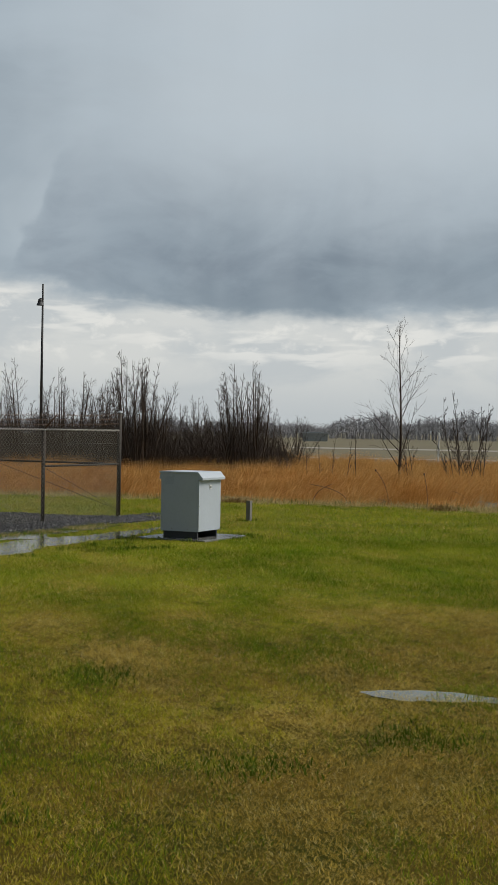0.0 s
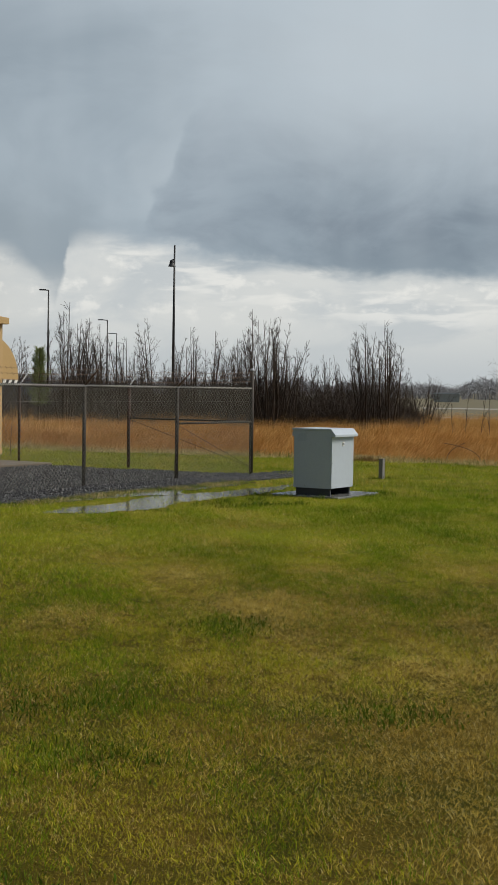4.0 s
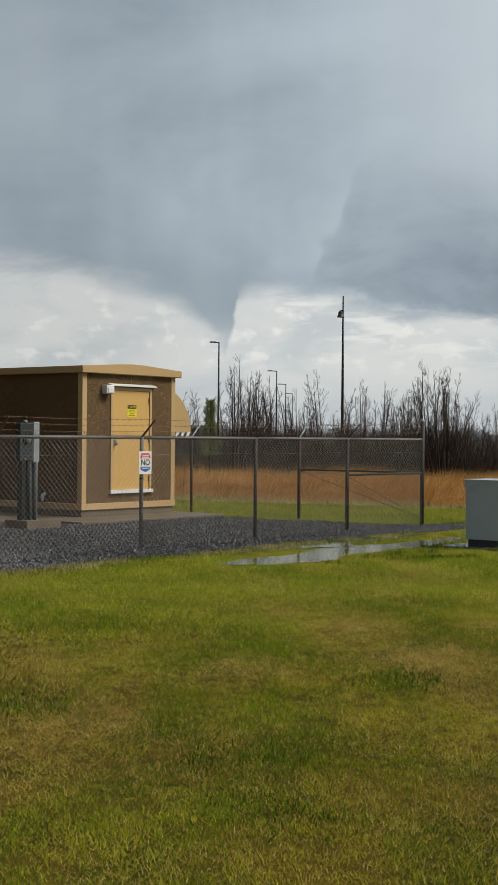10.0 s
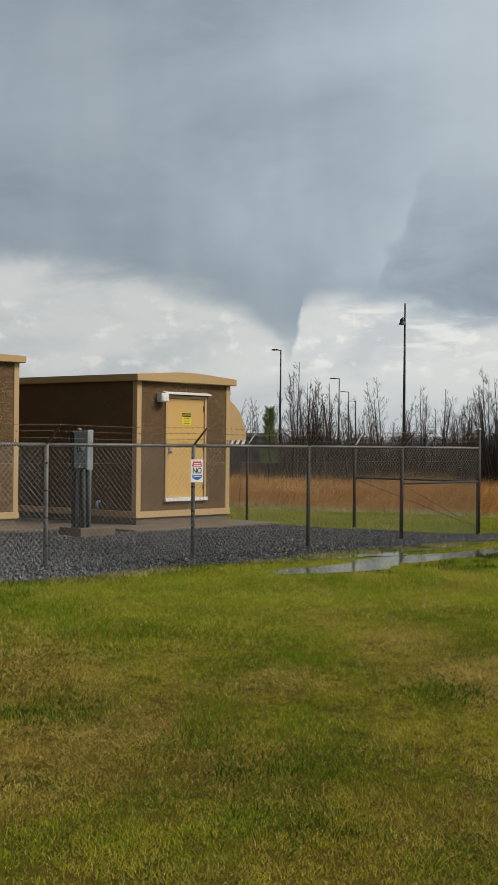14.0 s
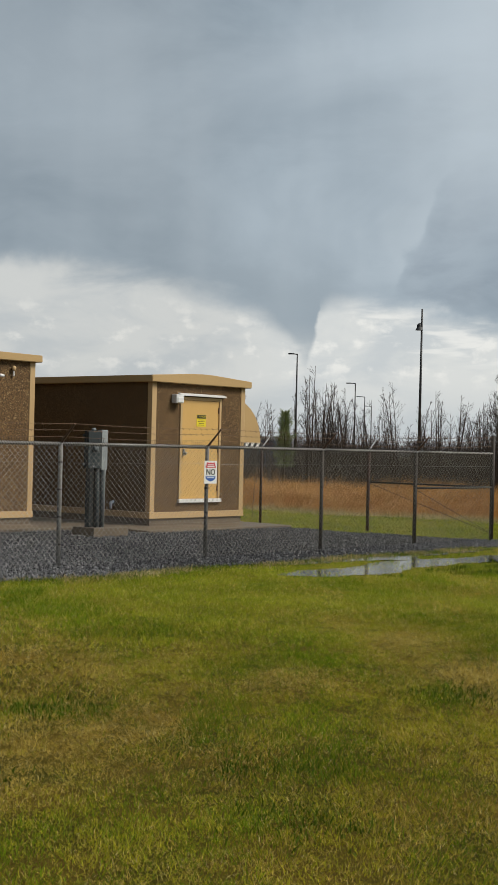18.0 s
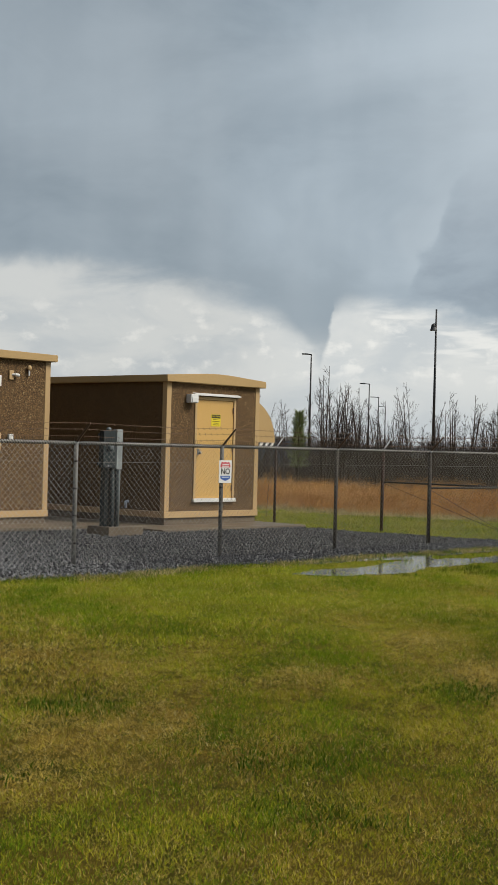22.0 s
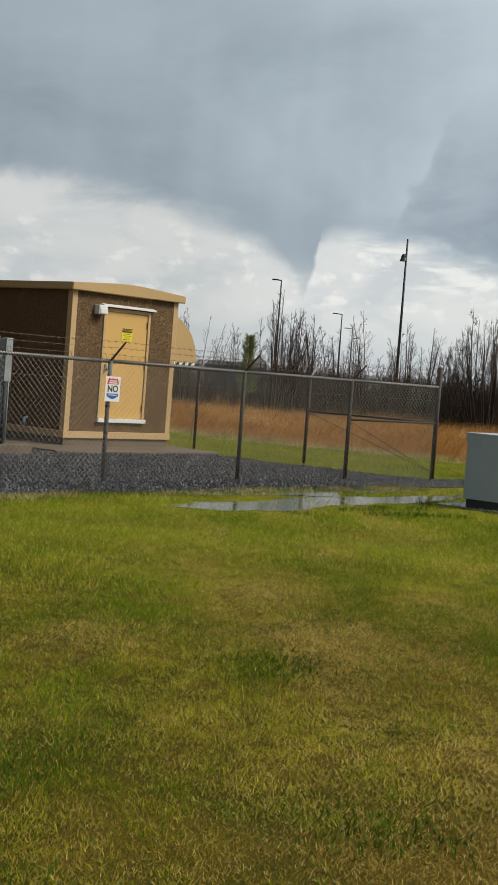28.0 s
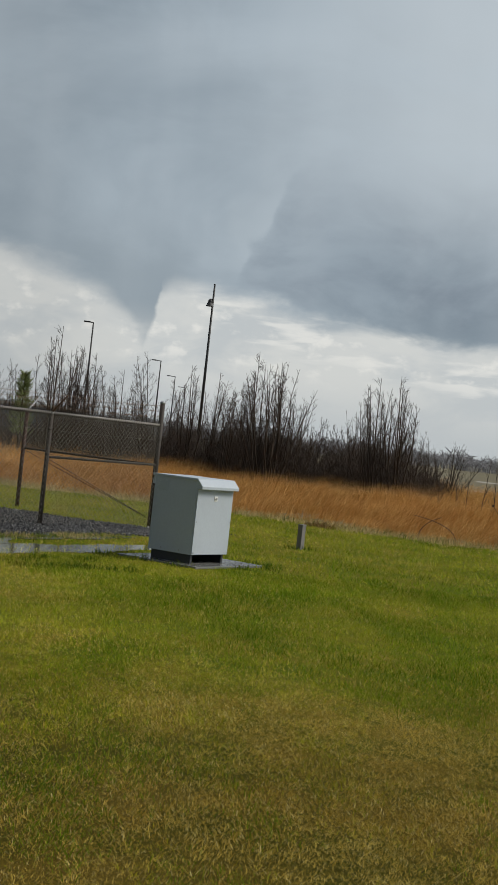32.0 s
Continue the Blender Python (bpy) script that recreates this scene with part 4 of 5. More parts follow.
# ---- equipment shelters ----
def shelter(name, label, x0, x1, y0, y1, z0, z1, peak, door, hinges_right):
    """A precast shelter: aggregate walls, smooth tan corners, base and roof, one steel door in the -y wall."""
    t = thing(name, (x0, y0, z0), label, "equipment shelter", "equipment shelters")
    w, d, h = x1 - x0, y1 - y0, z1 - z0
    dx0, dx1, dz0, dz1 = door[0] - x0, door[1] - x0, door[2] - z0, door[3] - z0
    wall = h - 0.14
    part("base_slab", box(-0.012, w + 0.012, -0.012, d + 0.012, 0, 0.13, 0.008), "tan", t)
    part("footing", box(0.03, w - 0.03, 0.03, d - 0.03, -0.20, 0.0), "concrete", t)
    for a, b, lo, hi in ((0.1, dx0, 0.13, wall), (dx1, w - 0.1, 0.13, wall), (dx0, dx1, dz1, wall), (dx0, dx1, 0.13, dz0)):
        if hi - lo > 0.005:
            part("front_wall", box(a, b, 0.012, 0.14, lo, hi), "aggregate", t)
    part("side_wall", box(0.012, 0.14, 0.14, d - 0.1, 0.13, wall), "aggregate", t)
    part("side_wall", box(w - 0.14, w - 0.012, 0.14, d - 0.1, 0.13, wall), "aggregate", t)
    part("back_wall", box(0.1, w - 0.1, d - 0.14, d - 0.012, 0.13, wall), "aggregate", t)
    for a in (0, w - 0.13):
        for b in (0, d - 0.13):
            part("corner_post", box(a, a + 0.13, b, b + 0.13, 0.13, wall, 0.01), "tan", t)
    o = 0.10
    roof = prism([(-o, wall), (w + o, wall), (w + o, h), (w * 0.62, h + peak * 0.9), (w / 2, h + peak), (w * 0.38, h + peak * 0.9), (-o, h)], -o, d + o)
    bmesh.ops.bevel(roof, geom=roof.edges[:], offset=0.012, segments=2, affect="EDGES")
    part("roof", roof, "tan_roof", t)
    casing = part("door_frame", box(dx0, dx0 + 0.06, -0.01, 0.1, dz0, dz1, 0.004), "tan", t)
    part("jamb", box(dx1 - 0.06, dx1, -0.01, 0.1, dz0, dz1, 0.004), "tan", casing)
    part("head", box(dx0 + 0.06, dx1 - 0.06, -0.01, 0.1, dz1 - 0.06, dz1, 0.004), "tan", casing)
    leaf = part("door", box(dx0 + 0.064, dx1 - 0.064, 0.012, 0.06, dz0 + 0.05, dz1 - 0.064, 0.004), "tan_door", t, "closed tan steel door")
    part("threshold", box(dx0 - 0.02, dx1 + 0.02, -0.05, 0.1, dz0 - 0.03, dz0 + 0.045, 0.006), "white", t, "pale aluminium door sill")
    hood = prism([(0, 0), (-0.10, -0.03), (-0.10, -0.055), (0, -0.055)], 0, dx1 - dx0 + 0.14)
    bmesh.ops.transform(hood, verts=hood.verts, matrix=Matrix(((0, 1, 0, dx0 - 0.07), (1, 0, 0, 0.012), (0, 0, 1, dz1 + 0.075), (0, 0, 0, 1))))
    bmesh.ops.recalc_face_normals(hood, faces=hood.faces)
    part("drip_hood", hood, "white", t, "pale metal drip hood over the door")
    hx = dx1 - 0.075 if hinges_right else dx0 + 0.075
    for k in (0.12, 0.5, 0.88):
        z = dz0 + k * (dz1 - dz0)
        part("hinge", rod((hx, -0.004, z - 0.06), (hx, -0.004, z + 0.06), 0.012, sides=8), "rust", leaf)
    kx = dx0 + 0.13 if hinges_right else dx1 - 0.13
    kz = dz0 + 0.46 * (dz1 - dz0)
    lock = part("lock_plate", box(kx - 0.03, kx + 0.03, 0.004, 0.014, kz - 0.05, kz + 0.09, 0.003), "galv", leaf)
    part("door_knob", ball((kx, -0.05, kz), 0.034), "galv", leaf, "round metal door knob", True)
    part("knob_stem", rod((kx, 0.01, kz), (kx, -0.04, kz), 0.014), "galv", leaf)
    part("latch", box(kx - 0.02, kx + 0.02, -0.02, 0.005, kz + 0.05, kz + 0.085, 0.003), "galv", leaf)
    return t, leaf


H1 = (-5.62, -2.80, 4.52, 9.6, 0.345, 3.25)
small, leaf = shelter("equipment_shelter", "small brown pebble-faced concrete shelter with tan trim and door", *H1, 0.085, (-4.80, -3.56, 0.69, 2.85), True)
lx, lz = 2.66 - 2.0, 2.73 - 0.345
lamp = part("wall_light", box(lx - 0.10, lx + 0.12, -0.14, 0.012, 2.36, 2.54, 0.02), "white", small, "white wall-pack light")
part("lens", box(lx - 0.07, lx + 0.09, -0.155, -0.138, 2.375, 2.48, 0.01), "white", lamp)
pipe = part("drain_pipe", rod((-0.06, 1.08, 0.16), (-0.06, 1.08, 0.30), 0.03, sides=10), "cabinet", small, "short pale drain pipe", True)
part("elbow", rod((-0.06, 1.08, 0.28), (0.02, 1.08, 0.30), 0.033, sides=10), "cabinet", pipe, smooth=True)
caution_sign(leaf, -4.30 + 5.62, 0.012, 2.245 - 0.345, 0.285, 0.25, "CAUTION")

# quarter-round air hood on the small shelter's side wall
arc = [(2.82, 1.60), (2.82, 2.58), (3.50, 2.58)] + [(3.50 + 0.98 * math.sin(k * math.pi / 28), 1.60 + 0.98 * math.cos(k * math.pi / 28)) for k in range(1, 15)]
hood = part("air_hood", prism(arc, 0.98, 2.9), "tan_roof", small, "tan quarter-round sheet-metal air hood")
strip = part("hazard_strip", box(2.83, 4.485, 0.955, 0.975, 1.50, 1.60), "white", hood, "white and black hazard strip")
for k in range(9):
    x = 2.86 + k * 0.19
    part("black_stripe", prism([(x, 1.502), (x + 0.085, 1.502), (x + 0.145, 1.598), (x + 0.06, 1.598)], 0.949, 0.954), "black", strip)

H2 = (-12.3, -7.43, 6.0, 11.2, 0.34, 3.56)
large, leaf = shelter("equipment_shelter", "large brown pebble-faced concrete shelter with tan trim and door", *H2, 0.03, (-10.46, -9.12, 0.50, 3.02), False)
ox, oz = 12.3, 0.34
part("wall_light", box(-8.88 + ox, -8.71 + ox, -0.09, 0.012, 2.87 - oz, 3.09 - oz, 0.02), "white", large, "white wall-pack light")
bracket = part("camera_bracket", box(-8.47 + ox, -8.36 + ox, -0.02, 0.012, 3.02 - oz, 3.20 - oz, 0.006), "tan", large)
part("camera_tube", rod((-8.36 + ox, -0.05, 3.12 - oz), (-8.26 + ox, -0.05, 3.11 - oz), 0.03), "white", bracket)
part("stub", rod((-8.41 + ox, 0.0, 3.12 - oz), (-8.35 + ox, -0.05, 3.12 - oz), 0.022), "white", bracket)
horn = part("siren", ball((-8.0 + ox, -0.04, 3.27 - oz), 0.055, squash=(0.9, 0.6, 1.0)), "tan", large, smooth=True)
part("siren_stem", rod((-8.0 + ox, -0.03, 3.25 - oz), (-8.0 + ox, -0.03, 3.12 - oz), 0.018), "white", horn)
part("access_plate", box(-9.01 + ox, -8.64 + ox, -0.02, 0.012, 1.63 - oz, 1.98 - oz, 0.006), "pale_tan", large, "pale tan access plate")
part("small_outlet", box(-8.46 + ox, -8.36 + ox, -0.05, 0.012, 1.84 - oz, 1.96 - oz, 0.008), "white", large)
part("floor_vent", box(-9.0 + ox, -8.7 + ox, -0.03, -0.005, 0.36 - oz, 0.47 - oz, 0.006), "galv", large, "grey metal vent in the base")
for x in (-10.43, -9.16):
    part("wall_joint", box(x + ox - 0.012, x + ox + 0.012, 0.004, 0.012, 3.1 - oz, 3.42 - oz), "pale_tan", large)
caution_sign(leaf, -9.96 + ox, 0.012, 2.05 - oz, 0.335, 0.25, "CAUTION")


# ---- meter rack ----
def meter_rack():
    t = thing("meter_rack", (-8.15, 3.4, 0.14), "grey-green steel meter rack with conduits on a concrete footing", "electric meter")
    part("footing", box(-0.19, 0.66, -0.24, 0.35, -0.02, 0.175, 0.015), "concrete", t)
    for x in (-0.11, 0.05):
        part("upright", box(x - 0.045, x + 0.045, -0.06, 0.06, -0.05, 1.88, 0.006), "green_steel", t)
    part("cross_bar", box(-0.36, 0.16, -0.09, -0.06, 1.30, 1.35, 0.004), "green_steel", t)
    part("cross_bar", box(-0.36, 0.16, -0.09, -0.06, 1.82, 1.87, 0.004), "green_steel", t)
    meter = part("meter_box", box(-0.34, -0.03, -0.21, -0.09, 1.25, 1.93, 0.012), "green_steel", t)
    part("meter_collar", rod((-0.19, -0.205, 1.62), (-0.19, -0.24, 1.62), 0.085, sides=20), "plinth", meter)
    part("meter_glass", ball((-0.19, -0.24, 1.62), 0.07, squash=(1, 0.7, 1), u=16, v=10), "switch_grey", meter, "glass-domed electric meter", True)
    part("box_latch", box(-0.24, -0.20, -0.222, -0.21, 1.27, 1.30), "galv", meter)
    part("disconnect_box", box(-0.01, 0.135, -0.20, -0.09, 1.22, 1.95, 0.01), "pale_zinc", t, "narrow pale galvanised switch box")
    part("switch_lever", box(0.135, 0.155, -0.17, -0.14, 1.5, 1.66, 0.004), "switch_grey", t)
    part("conduit", rod((0.19, -0.07, 0.1), (0.19, -0.07, 1.90), 0.017), "pale_zinc", t, smooth=True)
    part("conduit", rod((0.07, -0.14, 0.1), (0.07, -0.14, 1.22), 0.035), "green_steel", t, smooth=True)
    part("conduit", rod((-0.05, -0.14, 0.0), (-0.05, -0.14, 1.25), 0.035), "green_steel", t, smooth=True)
    part("weather_head", ball((-0.06, -0.03, 1.95), 0.045, squash=(1.2, 1, 0.8)), "switch_grey", t, smooth=True)


meter_rack()


# ---- lawn cabinet ----
def lawn_cabinet():
    t = thing("utility_cabinet", (-4.60, -4.345, 0.03), "pale grey steel utility cabinet on a dark plinth and concrete pad", "utility cabinet")
    w, d, h = 0.82, 0.72, 1.135
    for x in (0.03, w - 0.06):
        part("plinth_side", box(x, x + 0.03, 0.06, d - 0.04, 0.0, 0.125), "plinth", t, "dark recessed plinth")
    # black back: the shade inside the recess is put into its colour
    part("plinth_back", box(0.06, w - 0.06, 0.42, d - 0.04, 0.0, 0.125), "black", t)
    for x in (0.03, w - 0.03):
        part("bolt", rod((x, -0.01, 0.56), (x, -0.017, 0.56), 0.008, sides=6), "galv", t)
    part("seam", box(0.0, w, -0.004, 0.0, h - 0.142, h - 0.134), "plinth", t)
    for x in (0.04, w - 0.08):
        part("foot_angle", box(x, x + 0.04, 0.03, 0.06, 0.0, 0.125), "plinth", t)
    part("side_panel", box(0, 0.012, 0.012, d, 0.12, h - 0.03, 0.004), "cabinet", t)
    part("side_panel", box(w - 0.012, w, 0.012, d, 0.12, h - 0.03, 0.004), "cabinet", t)
    part("back_panel", box(0.012, w - 0.012, d - 0.012, d, 0.12, h - 0.03), "cabinet", t)
    part("floor_plate", box(0.012, w - 0.012, 0.012, d - 0.012, 0.122, 0.132), "plinth", t)
    door = part("door", box(0.006, w - 0.006, -0.012, 0.011, 0.125, h - 0.13, 0.004), "cabinet", t)
    part("lock", box(w * 0.46, w * 0.46 + 0.07, -0.022, -0.012, 0.84, 0.91, 0.004), "white", door, "square white lock cover")
    part("lock_core", rod((w * 0.46 + 0.035, -0.02, 0.875), (w * 0.46 + 0.035, -0.03, 0.875), 0.017, sides=12), "galv", door)
    for x in (0.03, w - 0.03):
        part("bolt", rod((x, -0.01, 0.15), (x, -0.018, 0.15), 0.008, sides=6), "galv", door)
    for y in (0.2, 0.5):
        part("bolt", rod((-0.008, y, 0.16), (0.002, y, 0.16), 0.009, sides=6), "galv", t)
    part("lid", box(-0.012, w + 0.012, 0.0, d + 0.035, h - 0.032, h, 0.006), "cabinet", t)
    lip = prism([(0, 0), (-0.085, -0.095), (-0.085, -0.135), (0.01, -0.135), (0.01, 0)], -0.012, w + 0.012)
    bmesh.ops.transform(lip, verts=lip.verts, matrix=Matrix(((0, 1, 0, 0), (1, 0, 0, 0.0), (0, 0, 1, h - 0.004), (0, 0, 0, 1))))
    bmesh.ops.recalc_face_normals(lip, faces=lip.faces)
    bmesh.ops.bevel(lip, geom=lip.edges[:], offset=0.004, segments=1, affect="EDGES")
    part("vent_hood", lip, "cabinet", t, "sloping vent hood along the cabinet's front")
    back = prism([(0, 0), (0.035, -0.06), (0.035, -0.12), (0, -0.12)], 0.0, w)
    bmesh.ops.transform(back, verts=back.verts, matrix=Matrix(((0, 1, 0, 0), (1, 0, 0, d), (0, 0, 1, h - 0.02), (0, 0, 0, 1))))
    bmesh.ops.recalc_face_normals(back, faces=back.faces)
    part("rear_hood", back, "cabinet", t)


lawn_cabinet()
ob = part("concrete_pad", box(-4.78, -3.22, -4.58, -3.25, -0.05, 0.03, 0.01), "wet_pad")
tagged(ob, "wet concrete pad flush with the lawn", "concrete pad", kind="structure")

t = thing("marker_post", (0.52, -2.84, 0), "short grey marker post standing in the lawn", "post")
part("body", box(-0.055, 0.055, -0.045, 0.045, -0.1, 0.405, 0.008), "timber", t)
part("cap", box(-0.06, 0.06, -0.05, 0.05, 0.40, 0.425, 0.008), "timber", t)


# ---- light poles ----
def street_lamp(x, y, z, arm, label, flood=False, over=0.0):
    t = thing("street_lamp", (x, y, -0.06), label, "street lamp", "street lamps")
    part("base", rod((0, 0, 0), (0, 0, 0.5), 0.22, 0.2, 12), "concrete", t)
    part("pole", rod((0, 0, 0.4), (0, 0, z + over), 0.11, 0.055, 12), "black", t, smooth=True)
    side = Vector((-0.62, 0.78, 0))
    if flood:
        c = Vector((0, 0, z)) + side * 0.17
        head = ball((0, 0, 0), 0.21, squash=(0.75, 0.75, 1.0), u=12, v=8)
        bmesh.ops.transform(head, verts=head.verts, matrix=Matrix.Translation(c))
        part("head", head, "black", t, "dark bell-shaped lamp head", True)
        part("skirt", rod(c - Vector((0, 0, 0.26)), c - Vector((0, 0, 0.02)), 0.25, 0.15, 14), "plinth", t)
        part("bracket", rod((0, 0, z + 0.2), c + Vector((0, 0, 0.2)), 0.025), "black", t)
    else:
        tip = Vector((0, 0, z)) + side * arm
        part("arm", rod((0, 0, z - 0.05), tip, 0.05, 0.04, 8), "black", t)
        head = box(-0.16, 0.16, -0.35, 0.2, -0.06, 0.05, 0.02)
        bmesh.ops.transform(head, verts=head.verts, matrix=Matrix.Translation(tip) @ Matrix.Rotation(math.atan2(side.y, side.x) + math.pi / 2, 4, "Z"))
        part("head", head, "black", t, "flat dark lamp head")


street_lamp(50.17, 36.30, 10.1, 0.3, "tall thin dark pole with a bell-shaped floodlight", True, 1.15)
street_lamp(67.4, 61.1, 10.1, 0.45, "dark street lamp with a short arm, beyond the trees")
street_lamp(99.9, 79.3, 9.4, 0.7, "dark street lamp with a short arm, beyond the trees")
street_lamp(130.0, 100.4, 9.3, 0.8, "distant dark street lamp beyond the trees")
street_lamp(164.0, 124.3, 9.3, 0.9, "distant dark street lamp beyond the trees")


# ---- trees ----
def limb(start, way, length, r, level, segs, rnd, shape):
    """Adds the tapered pieces of one stem, branch or twig, and of all that grows from it."""
    angle, curl, wild, kids, reach = shape
    steps = (9, 3, 1, 1)[level]
    p, v = np.array(start, float), np.array(way, float)
    v /= np.linalg.norm(v)
    nodes = [(p.copy(), v.copy())]
    for i in range(steps):
        v = v + rnd.normal(0, wild if level == 0 else 0.5 * wild, 3) + np.array([0, 0, curl / steps])
        v /= np.linalg.norm(v)
        q = p + v * length / steps
        taper = lambda f: max(r * (1 - 0.85 * f), 0.0022)
        segs[min(level, 1)].append((*p, *q, taper(i / steps), taper((i + 1) / steps)))
        p = q
        nodes.append((p.copy(), v.copy()))
    if level == 3:
        return
    for k in range(kids[level]):
        f = (0.10 if level == 0 else 0.2) + (0.87 if level == 0 else 0.75) * (k + rnd.uniform(0, 1)) / kids[level]
        i = min(steps - 1, int(f * steps))
        at = nodes[i][0] + (nodes[i + 1][0] - nodes[i][0]) * (f * steps - i)
        ahead = nodes[i][1]
        out = np.cross(ahead, rnd.normal(0, 1, 3))
        out /= np.linalg.norm(out) + 1e-9
        a = radians(angle * rnd.uniform(0.7, 1.3))
        w = ahead * math.cos(a) + out * math.sin(a)
        if level == 0:
            size = reach * length * (0.045 + 0.22 * (1 - f)) * rnd.uniform(0.6, 1.25)
        else:
            size = length * rnd.uniform(0.32, 0.62) * (1.15 - 0.6 * f)
        limb(at, w, size, max(r * (1 - 0.8 * f) * 0.36, (0.0080, 0.0054, 0.0038)[level]), level + 1, segs, rnd, shape)


def bare_tree(seed, height, stems, label, lean=0.2, angle=32, kids=(14, 7, 3), thick=0.0062, curl=0.25, wild=0.034, reach=1.0):
    """A leafless clump of straight stems that fan out from one foot, with fine ascending twigs."""
    rnd = np.random.default_rng(seed)
    t = thing("bare_tree", (0, 0, 0), label, "tree", "bare trees")
    crown = []
    for i in range(stems):
        turn = rnd.uniform(0, 2 * np.pi)
        far = lean * math.sqrt((i + 0.4) / stems) if stems > 1 else 0.05
        out = np.array([math.cos(turn), math.sin(turn), 0]) * far
        h = height * (1 - 0.45 * (i / max(1, stems)) * rnd.uniform(0.5, 1.1))
        own = ([], [])
        limb((*(out[:2] * 1.1), -0.1), out + np.array([0, 0, 1.0]), h, thick * h + 0.004, 0, own, rnd, (angle, curl, wild, kids, reach))
        place_part("trunk", tubes("trunk", own[0], "bark", 5), t)
        crown += own[1]
    place_part("bare_crown", tubes("bare_crown", crown, "twigs", 3), t)
    return t


KINDS = [bare_tree(11, 5.0, 13, "clump of tall bare grey-brown winter trees", 0.26, 37, (19, 5, 1), 0.0080, 0.10),
         bare_tree(12, 5.0, 8, "slim bare winter trees with upright twigs", 0.20, 36, (22, 5, 1), 0.0084, 0.10),
         bare_tree(13, 5.0, 26, "wide bare multi-stemmed winter shrub", 0.46, 36, (15, 4, 1), 0.0066, 0.12),
         bare_tree(14, 5.0, 1, "slender bare winter tree", 0.05, 42, (34, 5, 2), 0.0075, 0.15),
         bare_tree(15, 5.0, 24, "rounded bare winter shrub with dense twigs", 0.66, 36, (14, 4, 1), 0.0058, 0.10),
         bare_tree(16, 5.0, 10, "pale bare winter tree with fine spreading twigs", 0.30, 38, (20, 5, 1), 0.0058, 0.10)]
SPOT = (-25.2, -15.2)
# bearing in degrees, distance, height, kind
TREES = [(42.2, 58, 3.9, 4), (40.3, 61, 3.9, 5), (38.75, 58, 5.2, 1), (38.4, 60, 4.6, 0), (38.0, 59, 4.6, 1), (37.5, 61, 3.6, 2), (37.15, 60, 4.4, 1),
         (36.5, 58, 4.0, 3), (36.15, 60, 3.9, 1), (35.7, 62, 3.3, 0), (35.05, 60, 4.7, 5), (34.5, 61, 3.6, 3), (34.1, 63, 3.3, 0), (33.5, 59, 4.3, 1),
         (32.85, 60, 4.2, 1), (32.4, 62, 3.3, 2), (32.0, 57, 3.6, 0), (31.55, 60, 3.9, 1), (31.2, 57, 5.1, 3), (30.7, 58, 4.6, 1), (30.3, 57, 4.7, 2),
         (29.95, 58, 4.7, 1), (29.5, 58, 3.5, 2), (28.8, 60, 2.7, 4), (28.0, 84, 3.9, 5), (27.5, 62, 2.6, 2), (26.9, 60, 3.2, 4), (26.3, 57, 4.5, 1),
         (25.9, 58, 4.2, 0), (25.45, 57, 4.6, 1), (24.9, 58, 3.3, 5), (24.3, 60, 2.6, 5), (23.9, 66, 2.4, 4), (43.8, 60, 4.4, 2), (45.5, 58, 4.6, 0),
         (47.2, 61, 4.3, 1), (49.0, 60, 4.5, 2)]
mix_rnd = random.Random(5)
for bearing, dist, height, kind in TREES:
    c = math.radians(bearing)
    m = pose(SPOT[0] + dist * math.cos(c), SPOT[1] + dist * math.sin(c), -0.06, 0, 0, mix_rnd.uniform(0, 360))
    ob = copy_thing(KINDS[kind], m)
    ob.scale = (height * (1.15 if kind == 4 else 1.06) / 5.0,) * 3
for ob in KINDS:
    for o in (*ob.children_recursive, ob):
        bpy.data.objects.remove(o)


def lone_tree(seed, bearing, dist, height, stems, label, tip=0.0, **shape):
    ob = bare_tree(seed, height, stems, label, **shape)
    c = math.radians(bearing)
    ob.matrix_world = pose(SPOT[0] + dist * math.cos(c), SPOT[1] + dist * math.sin(c), -0.06) @ Matrix.Rotation(math.radians(-tip), 4, (math.cos(c), math.sin(c), 0))


lone_tree(37, 19.5, 54, 6.2, 1, "tall bare young tree alone in the dead grass", 3.0, angle=44, kids=(20, 5, 2), thick=0.0100, curl=0.4, wild=0.04, reach=1.75)
lone_tree(32, 18.8, 53, 2.6, 4, "low bare shrub beside a tall bare tree", lean=0.35, angle=34, kids=(9, 5, 2))
lone_tree(33, 16.9, 52, 3.7, 5, "bare multi-stemmed shrub in the dead grass", lean=0.4, angle=32, kids=(12, 6, 3))
lone_tree(34, 16.1, 53, 3.3, 5, "bare dark shrub in the dead grass", lean=0.45, angle=32, kids=(12, 6, 3))

